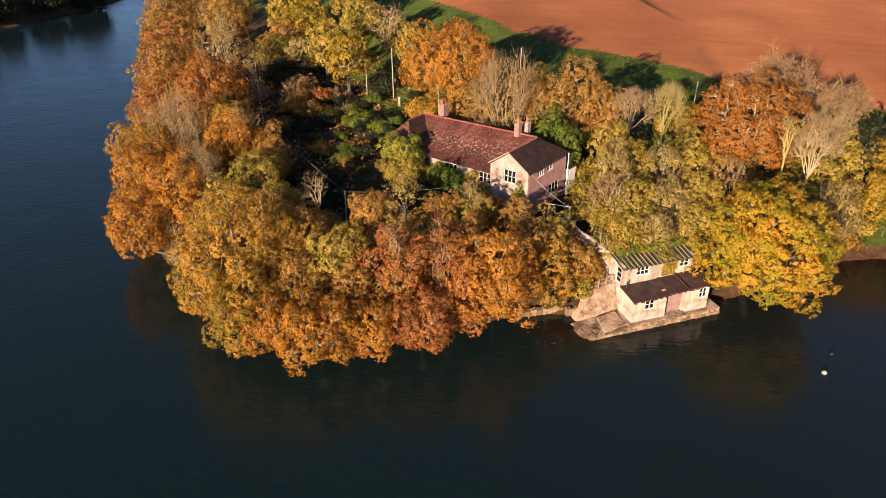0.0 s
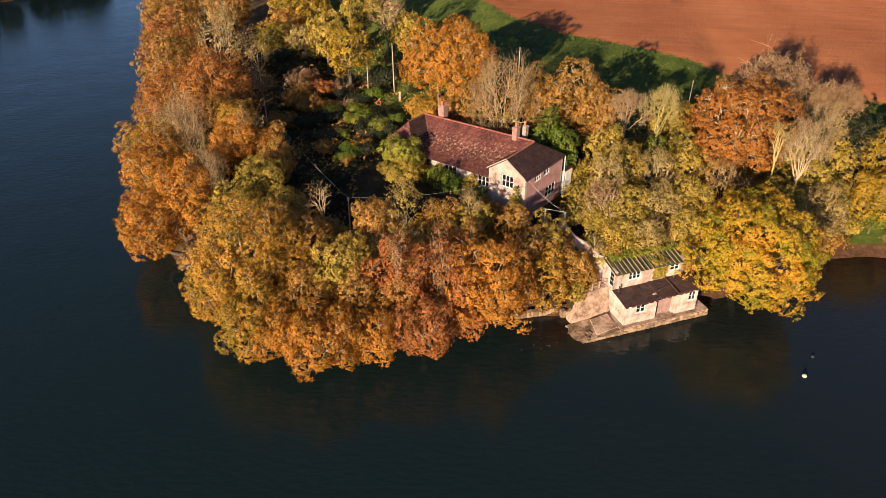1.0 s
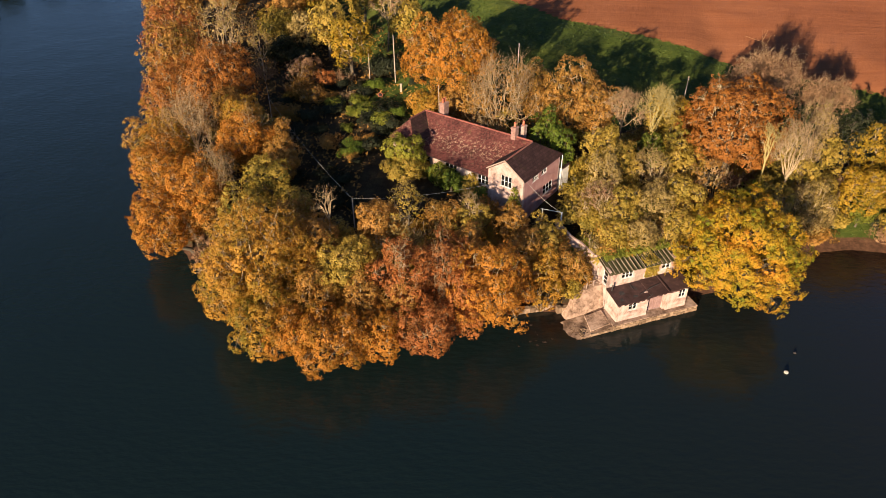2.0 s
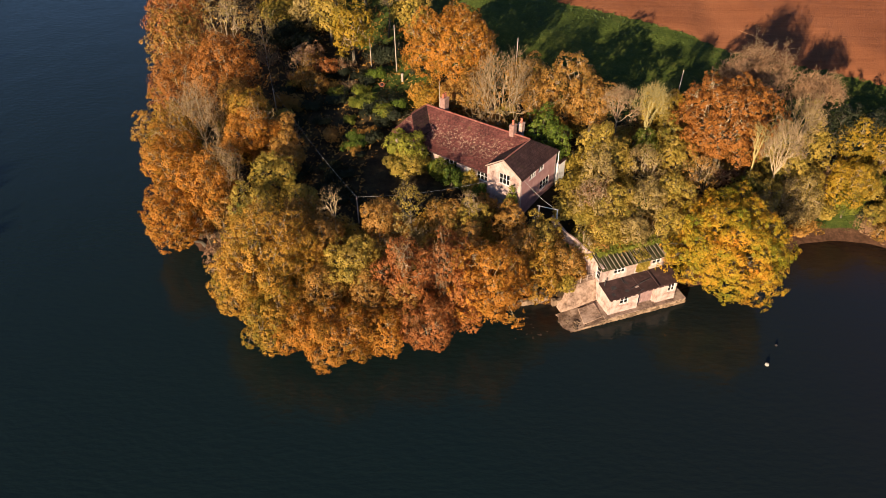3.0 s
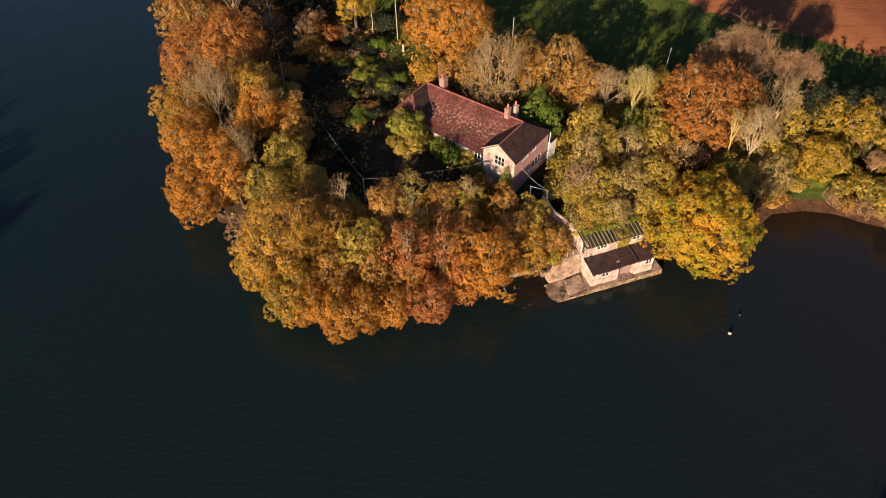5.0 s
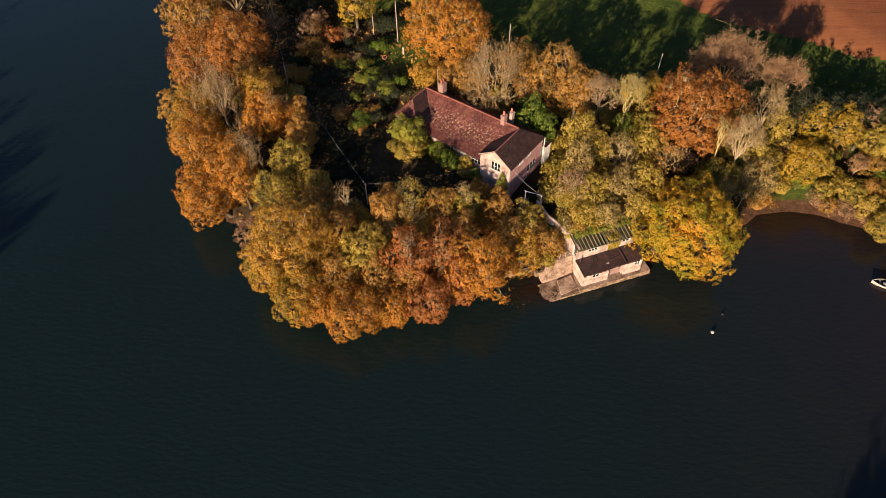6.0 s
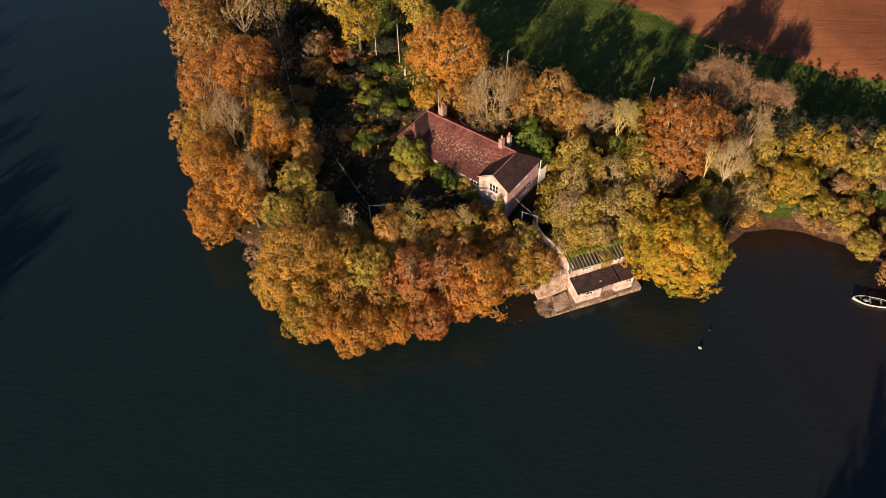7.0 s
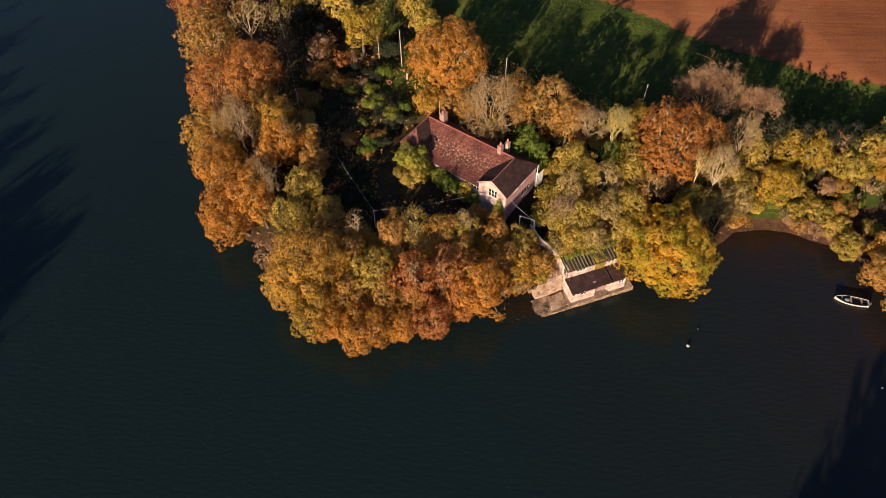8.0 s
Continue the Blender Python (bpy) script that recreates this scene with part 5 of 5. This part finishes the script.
for i in range(34):
    a, d = rng.uniform(0, 6.28), rng.uniform(0, 1) ** 0.5
    x, y, s = 2.3 * d * math.cos(a), 2.0 * d * math.sin(a), rng.uniform(0.10, 0.30)
    ob = part("stone", boxed(-s, s, -s * 0.7, s * 0.7, -s, s * 0.5, s * 0.3), MUDDY, spill)
    ob.matrix_local = pose(x, y, max(ground_at(9.3 + x, 57.0 + y), -0.13), rng.uniform(-20, 20), rng.uniform(-20, 20), rng.uniform(0, 180))

# garden wall that climbs from the boathouse to the gate
WALL_LINE = [(17.0, 63.3, 6.1), (16.3, 63.2, 6.4), (15.2, 64.4, 7.0), (14.0, 65.2, 7.5), (13.2, 66.3, 8.0), (12.6, 67.2, 8.4)]
gwall = thing("garden_wall", pose(16.3, 63.2, 0), "pale rendered garden wall climbing to the gate", "wall")
for (xa, ya, za), (xb, yb, zb) in zip(WALL_LINE, WALL_LINE[1:]):
    d = Vector((xb - xa, yb - ya, 0))
    s = Vector((d.y, -d.x, 0)).normalized() * 0.12
    bm = bmesh.new()
    low = min(ground_at(xa, ya), ground_at(xb, yb)) - 0.5
    pts = [(xa - s.x, ya - s.y, za), (xa + s.x, ya + s.y, za), (xb + s.x, yb + s.y, zb), (xb - s.x, yb - s.y, zb)]
    t = [bm.verts.new((p[0] - 16.3, p[1] - 63.2, p[2])) for p in pts]
    l = [bm.verts.new((p[0] - 16.3, p[1] - 63.2, low)) for p in pts]
    bm.faces.new(t), bm.faces.new(l[::-1])
    for i in range(4):
        bm.faces.new((t[i], l[i], l[(i + 1) % 4], t[(i + 1) % 4]))
    part("wall_length", bm, RENDER_WALL, gwall)

gate = thing("gate_frame", pose(13.1, 67.1, 0), "white painted timber gate frame by the garden wall", "gate")
gz = ground_at(13.1, 67.1)
part("post", boxed(-0.07, 0.07, -0.07, 0.07, gz - 0.3, 9.25), WHITE, gate)
part("post", boxed(-2.05, -1.93, 1.0, 1.12, gz - 0.3, 9.15), WHITE, gate)
part("rail", mesh_of("rail", *tubes([[(np.array((-2.2, 1.1, 9.12)), 0.04), (np.array((0.1, 0.0, 9.27)), 0.04)]], 5), WHITE), parent=gate)
part("brace", mesh_of("brace", *tubes([[(np.array((0.0, 0.0, 8.8)), 0.045), (np.array((0.55, -0.7, gz)), 0.045)]], 5), WHITE), parent=gate)


# ---- poles and cables ----
def pole(x, y, top, r=0.07, lean=(0, 0), arm=False, label="weathered wooden utility pole among the trees"):
    z = ground_at(x, y)
    ob = thing("utility_pole", pose(x, y, z), label, "pole", "utility poles")
    H = top - z
    part("post", mesh_of("post", *tubes([[(np.array((0, 0, -0.5)), r * 1.15), (np.array((lean[0], lean[1], H)), r * 0.8), (np.array((lean[0], lean[1], H + 0.03)), 0.01)]], 8), POLE_WOOD), parent=ob)
    part("cap", boxed(lean[0] - 0.14, lean[0] + 0.14, lean[1] - 0.05, lean[1] + 0.05, H - 0.45, H - 0.25), BOAT_IN, ob)
    return ob


pole(-7.1, 101.0, 17.7, lean=(-0.1, 0.4))
pole(-11.2, 104.0, 15.0, 0.06, label="slim pale pole in the garden clearing")
pole(9.7, 90.3, 20.2, lean=(0.1, 0.2))
pole(31.7, 88.6, 16.4, lean=(0.2, 0.1))
pole(-10.2, 68.2, 10.6, 0.07, label="thin dark garden post holding a cable")
pole(-24.6, 94.5, 11.2, 0.07, label="thin dark garden post holding a cable")


def cable(p, q, sag, r=0.014, label="thin pale overhead cable above the garden"):
    p, q = np.array(p, dtype=float), np.array(q, dtype=float)
    pts = [(p + (q - p) * s - np.array([0, 0, sag * 4 * s * (1 - s)]), r) for s in np.linspace(0, 1, 15)]
    base = thing("cable", pose(*p), label, "cable", "overhead cables")
    part("strand", mesh_of("strand", *tubes([[(a - p, rr) for a, rr in pts]], 4), CABLE), parent=base)


cable((9.2, 69.3, 12.0), (13.1, 67.1, 9.25), 0.35, 0.02, "pale cable slung from the gable to the gate")
cable((-30.5, 116, 12.0), (-24.6, 94.5, 11.1), 0.7)
cable((-24.6, 94.5, 11.1), (-10.2, 68.2, 10.5), 0.8)
cable((-10.2, 68.2, 10.5), (5.0, 71.4, 10.4), 0.5)


# ---- afloat ----
def rowing_boat(x, y, turn):
    ob = thing("rowing_boat", pose(x, y, 0, 0, 0, turn), "white wooden rowing boat with dark inside moored in the cove", "boat")
    L, W = 4.7, 1.5
    st = np.linspace(-1, 1, 15)
    half = lambda s: W / 2 * (1 - max(0, s) ** 2.4) * (1 - 0.35 * max(0, -s) ** 3) + 0.02
    sheer = lambda s: 0.34 + 0.16 * s * s

    def shell(off, z0, mat, name, label, top=0.0):
        bm = bmesh.new()
        rings = []
        for s in st:
            w, z = max(half(s) - off, 0.015), sheer(s) + top
            rings.append([bm.verts.new((s * (L / 2 - off), k * w, h)) for k, h in ((-1, z), (-0.92, z * 0.45 + z0 * .5), (-0.55, z0), (0.55, z0), (0.92, z * 0.45 + z0 * .5), (1, z))])
        for a, c in zip(rings, rings[1:]):
            for k in range(5):
                bm.faces.new((a[k], c[k], c[k + 1], a[k + 1]))
        bm.faces.new(rings[0]), bm.faces.new(rings[-1][::-1])
        return part(name, bm, mat, ob, label)
    shell(0.0, -0.15, BOAT_HULL, "hull", "white painted hull")
    shell(0.07, 0.02, BOAT_IN, "lining", "dark wet inside", 0.003)
    for k in (-1, 1):
        path = [(np.array((s * L / 2, k * (half(s) - 0.02), sheer(s) + 0.02)), 0.055) for s in st]
        part("gunwale", mesh_of("gunwale", *tubes([path], 5), BOAT_HULL), parent=ob)
    part("transom", boxed(-L / 2 - 0.02, -L / 2 + 0.08, -half(-1) + 0.02, half(-1) - 0.02, 0.0, sheer(-1) + 0.03), BOAT_HULL, ob)
    for s in (-0.6, 0.02, 0.55):
        part("thwart", boxed(s * L / 2 - 0.13, s * L / 2 + 0.13, -half(s) + 0.06, half(s) - 0.06, 0.30, 0.34, 0.01), WOOD, ob)
    bm = bmesh.new()
    bmesh.ops.create_icosphere(bm, subdivisions=2, radius=0.33)
    for v in bm.verts:
        v.co = Vector((v.co.x * 1.1, v.co.y, v.co.z * 0.6)) * (1 + 0.2 * noise.noise(v.co * 3))
    g = part("bundle", bm, LEAF_TARP, ob, "folded grey tarpaulin bundle")
    g.matrix_local = pose(0.62, 0.05, 0.40)
    part("outboard_motor", boxed(-L / 2 - 0.34, -L / 2 - 0.03, -0.17, 0.17, 0.05, 0.78, 0.07), BOAT_IN, ob, "small dark outboard motor")
    return ob


LEAF_TARP = surface("grey_tarpaulin", [(0.3, (0.12, 0.12, 0.14)), (0.7, (0.28, 0.27, 0.28))], 3.0, 0.7, 12.0, 0.01)
rowing_boat(60.0, 58.8, 164)


def buoy(x, y, r, mat, label):
    ob = thing("mooring_buoy", pose(x, y, 0), label, "buoy", "mooring buoys")
    bm = bmesh.new()
    bmesh.ops.create_uvsphere(bm, u_segments=14, v_segments=9, radius=r)
    for v in bm.verts:
        v.co.z = v.co.z * 0.85 + r * 0.35
    part("float", bm, mat, ob)
    part("eye", mesh_of("eye", *tubes([[(np.array((0, 0, r)), 0.04), (np.array((0, 0, r * 1.55)), 0.04)]], 6), BOAT_IN), parent=ob)


buoy(34.4, 51.5, 0.23, BOAT_HULL, "round white mooring buoy on the dark water")
buoy(36.4, 54.3, 0.15, BOAT_IN, "small dark mooring buoy on the water")
buoy(59.3, 44.7, 0.18, BOAT_HULL, "small pale mooring buoy on the water")
pillar = thing("garden_pillar", pose(-6.1, 97.6, ground_at(-6.1, 97.6)), "short pale buff stone pillar among green shrubs", "pillar")
part("shaft", boxed(-0.14, 0.14, -0.14, 0.14, -0.2, 1.0, 0.03), POLE_WOOD, pillar)
part("capstone", boxed(-0.2, 0.2, -0.2, 0.2, 1.002, 1.12, 0.03), POLE_WOOD, pillar)
tub = thing("garden_tub", pose(-9.1, 97.0, ground_at(-9.1, 97.0) + 0.35, 35, 0, 20), "round red and white tub lying in the shrubs", "tub")
part("rim", mesh_of("rim", *tubes([[(np.array((0.34 * math.cos(s), 0.34 * math.sin(s), 0)), 0.06) for s in np.linspace(0, 6.2, 16)]], 6), POT), parent=tub)
part("floor", mesh_of("floor", *tubes([[(np.array((0, 0, -0.1)), 0.31), (np.array((0, 0, -0.05)), 0.31), (np.array((0, 0, -0.049)), 0.01)]], 12), BOAT_IN), parent=tub)

# ---- ivy on the boathouse ----
rngn = np.random.default_rng(8)


def ivy(n, lo, hi, size, label, kind="ivy"):
    P = rngn.uniform(lo, hi, (n, 3))
    v, fcs = leaves(rngn, P, np.array([[0, -0.6, 0.6]]) * np.ones((n, 1)), size)
    ob = part("ivy", mesh_of("ivy", v, fcs, LEAF[kind]), parent=boathouse, label=label)
    return ob


ivy(620, (4.5, 2.30, 3.9), (6.2, 2.43, 5.6), 0.13, "olive ivy hanging on the wall", "olive")
ivy(1500, (0.3, 3.9, 6.05), (8.3, 5.3, 6.5), 0.16, "green ivy over the roof back")
ivy(420, (4.4, 2.3, 5.62), (6.2, 4.2, 5.95), 0.13, "olive ivy over the corrugated roof", "olive")


# fallen leaves and weed on the slipway and the little beach
n = 300
P = np.column_stack([rngn.uniform(-8.5, -0.8, n), rngn.uniform(-0.4, 4.6, n)])
P = P[(rngn.uniform(size=len(P)) < np.clip((-P[:, 0] - 0.6) / 4.0, 0.1, 1.0))]
ca, sa = math.cos(radians(19)), math.sin(radians(19))
GXY = np.column_stack([18.5 + P[:, 0] * ca - P[:, 1] * sa, 58.45 + P[:, 0] * sa + P[:, 1] * ca])
hz = np.maximum(heights(GXY[:, 0], GXY[:, 1]), 0.0) + 0.06
on = (P[:, 0] > -5.2) & (P[:, 1] < 2.6)
hz[on] = np.maximum(hz[on], 0.34 + 0.14 * (P[on, 0] + 3.0) + 0.05)
keepz = hz > 0.12
v, fcs = leaves(rngn, np.column_stack([GXY, hz])[keepz], np.zeros((keepz.sum(), 3)) + [0, 0, 1.6], 0.11)
WEED = foliage("fallen_leaf", (0.06, 0.032, 0.016), (0.14, 0.075, 0.038), (0.24, 0.135, 0.07), 0.1)
tagged(new("leaf_litter", mesh_of("leaf_litter", v, fcs, WEED)), "dark brown fallen leaves and weed on the slipway", "leaf litter", kind="stuff")
# torn patches and flashing on the felt roof
for x, y, w, d, turn in ((1.1, 1.3, 0.7, 0.5, 10), (2.2, 0.5, 0.9, 0.35, -8), (3.0, 1.7, 0.6, 0.7, 30), (4.7, 1.4, 1.1, 0.5, 5), (7.2, 1.0, 0.8, 0.6, -12), (0.6, 0.4, 0.5, 0.4, 20)):
    base = (3.27 + 0.129 * (y + 0.3)) if x < 3.9 else ((3.45 + 0.107 * (y + 0.3)) if x < 6.0 else (3.55 + 0.114 * (y + 0.3)))
    pt = part("felt_patch", slab([(-w / 2, -d / 2, 0.012), (w * 0.4, -d * 0.55, 0.012), (w / 2, d * 0.3, 0.012), (w * 0.1, d / 2, 0.012), (-w * 0.45, d * 0.4, 0.012)], 0.01), BOAT_IN if x < 4 else FELT, boathouse, "torn roofing felt patch")
    pt.matrix_local = pose(x, y, base + 0.006, 7.0, 0, turn)


# ---- undergrowth ----
def bush(kind, r, h, seed, n, bare=0):
    rng = np.random.default_rng(seed)
    ob = thing("shrub", pose(0, 0, -60), SHRUBS[kind], "shrub", "undergrowth shrubs")
    k = 9
    dirs = rng.normal(size=(k, 3))
    dirs[:, 2] = np.abs(dirs[:, 2])
    dirs /= np.linalg.norm(dirs, axis=1)[:, None]
    cent = dirs * np.array([r, r, h * 0.6]) * rng.uniform(0.4, 0.8, k)[:, None] + np.array([0, 0, h * 0.3])
    stems = [[(np.array([0, 0, -0.3]), 0.05), (c * np.array([.5, .5, .6]), 0.035), (c * 1.05, 0.012)] for c in cent]
    stems += twig_paths(rng, stems, 6 + bare // 4, 0.6 * r, 0.02, 0.5)
    part("stem", mesh_of("stem", *tubes(stems, 3), BARK_PALE if bare else BARK), parent=ob)
    which = rng.integers(0, k, n)
    v = rng.normal(size=(n, 3))
    v /= np.linalg.norm(v, axis=1)[:, None]
    P = cent[which] + v * (rng.uniform(0.2, 1, n) ** 0.5)[:, None] * np.array([r, r, h * 0.6]) * 0.42
    P = P[P[:, 2] > 0]
    part("crown", mesh_of("crown", *leaves(rng, P, P / (np.linalg.norm(P, axis=1)[:, None] + 1e-6), 0.105), LEAF[kind]), parent=ob)
    return ob


SHRUBS = {"brown": "brown autumn shrub in the undergrowth", "olive": "olive green shrub in the undergrowth", "pink": "reddish twiggy shrub in the undergrowth",
          "green": "green leafy shrub in the undergrowth", "dark": "dark evergreen shrub in the undergrowth", "lichen": "pale twiggy shrub in the undergrowth", "ivy": "bright green bramble in the undergrowth", "gold": "golden brown shrub in the undergrowth"}
KINDS = {}
for i, (kind, r, h, n, bare) in enumerate((("brown", 1.5, 2.0, 1488, 0), ("olive", 1.5, 2.2, 1686, 0), ("pink", 1.4, 2.0, 500, 160), ("green", 1.3, 1.9, 1686, 0), ("dark", 1.5, 1.8, 1587, 0), ("lichen", 1.5, 2.4, 600, 200), ("ivy", 1.4, 1.7, 1686, 0), ("gold", 1.5, 2.3, 1587, 0))):
    KINDS[kind] = bush(kind, r, h, 700 + i, n, bare)
rs = random.Random(77)
first = set()


def plant(kind, x, y, s):
    m = pose(x, y, ground_at(x, y) - 0.1, 0, 0, rs.uniform(0, 360)) @ Matrix.Scale(s, 4)
    if kind not in first:
        first.add(kind)
        KINDS[kind].matrix_world = m
    else:
        o = copy_thing(KINDS[kind], m)
        o.scale = (s, s, s)


# patches: x range, y range, how many, kinds, size
PATCHES = [
    # the dark kind puts the garden's shade into near-black leaves
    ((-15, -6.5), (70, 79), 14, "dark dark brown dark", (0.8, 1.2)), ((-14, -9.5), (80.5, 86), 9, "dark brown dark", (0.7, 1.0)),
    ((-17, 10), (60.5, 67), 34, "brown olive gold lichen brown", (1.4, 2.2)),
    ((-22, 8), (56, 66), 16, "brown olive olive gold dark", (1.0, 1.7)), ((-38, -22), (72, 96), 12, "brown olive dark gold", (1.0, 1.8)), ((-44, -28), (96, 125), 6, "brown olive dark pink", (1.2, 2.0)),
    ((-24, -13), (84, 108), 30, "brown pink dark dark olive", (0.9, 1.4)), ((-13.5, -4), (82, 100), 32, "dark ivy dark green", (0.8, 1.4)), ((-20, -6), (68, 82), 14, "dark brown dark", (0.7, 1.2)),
    ((14.5, 31), (64.5, 74), 96, "olive lichen brown olive ivy lichen gold", (1.2, 2.1)), ((7.5, 13.4), (60.5, 67), 26, "brown gold olive lichen", (1.1, 1.7)), ((13, 32), (74, 86), 20, "olive brown dark lichen", (1.2, 2.0)),
    ((30, 48), (70, 88), 26, "olive dark brown lichen pink", (1.2, 2.0)), ((46, 75), (75.5, 92), 44, "olive brown gold pink dark ivy", (1.1, 2.0)), ((-26, 0), (104, 160), 10, "olive brown dark", (1.3, 2.2)), ((58, 72), (56, 76), 14, "olive brown pink", (0.8, 1.3)),
]
FOOT = [(-5.5, 77.5, 6.0), (0, 78.5, 6), (6, 74.5, 6), (10.5, 73, 5.5), (-4.5, 83.5, 4.5), (19.5, 61, 3.3), (22.5, 62, 3.3), (25.5, 63, 3.0), (15, 60, 3.0), (14.3, 65.3, 1.1), (12.8, 67.3, 1.6), (-6.1, 96.6, 2.0), (-9.1, 95.8, 2.2)]
for (xa, xb), (ya, yb), count, kinds, (sa, sb) in PATCHES:
    kinds = kinds.split()
    for _ in range(count):
        x, y = rs.uniform(xa, xb), rs.uniform(ya, yb)
        if any(math.hypot(x - a, y - c) < d for a, c, d in FOOT) or float(inside(SHORE, np.array([x]), np.array([y]))[0]) < 1.0 or float(inside(FIELD, np.array([x]), np.array([y]))[0]) > -14:
            continue
        plant(rs.choice(kinds), x, y, rs.uniform(sa, sb))
for kind in KINDS:
    if kind not in first:
        plant(kind, 20, 70, 1.2)

# ---- tussocks of grass and fallen leaf ----
N = 26000
P = np.stack([rngn.uniform(-30, 85, N), rngn.uniform(74, 150, N)], 1)
fd, sd = inside(FIELD, P[:, 0], P[:, 1]), inside(SHORE, P[:, 0], P[:, 1])
P = P[((fd < -0.1) & (fd > -24) & (P[:, 1] > 90)) | ((sd > 0.8) & (sd < 5) & (P[:, 0] > 45) & (P[:, 0] < 58))]
Z = heights(P[:, 0], P[:, 1])
C = np.column_stack([P, Z + 0.12])
v, fcs = leaves(rngn, C, np.zeros((len(C), 3)) + [0, -0.3, 0.3], 0.15)
GRASS_BLADE = foliage("grass_blade", (0.025, 0.042, 0.008), (0.055, 0.085, 0.014), (0.11, 0.13, 0.025), 0.2)
tagged(new("grass", mesh_of("grass", v, fcs, GRASS_BLADE)), "rough green grass tufts along the field edge", "grass", kind="stuff")
N = 30000
P = np.stack([rngn.uniform(-48, 70, N), rngn.uniform(54, 150, N)], 1)
fd, sd = inside(FIELD, P[:, 0], P[:, 1]), inside(SHORE, P[:, 0], P[:, 1])
P = P[(sd > 0.6) & (fd < -22) & ~((P[:, 0] > 44) & (sd < 6))]
keep = np.ones(len(P), bool)
for a, c, d in FOOT[:5]:
    keep &= np.hypot(P[:, 0] - a, P[:, 1] - c) > d * 0.8
P = P[keep]
C = np.column_stack([P, heights(P[:, 0], P[:, 1]) + rngn.uniform(0.05, 0.5, len(P))])
v, fcs = leaves(rngn, C, np.zeros((len(C), 3)) + [0, 0, 0.5], 0.26)
tagged(new("bramble", mesh_of("bramble", v, fcs, LEAF["brown"])), "low brown bramble and bracken over the ground", "bramble", kind="stuff")
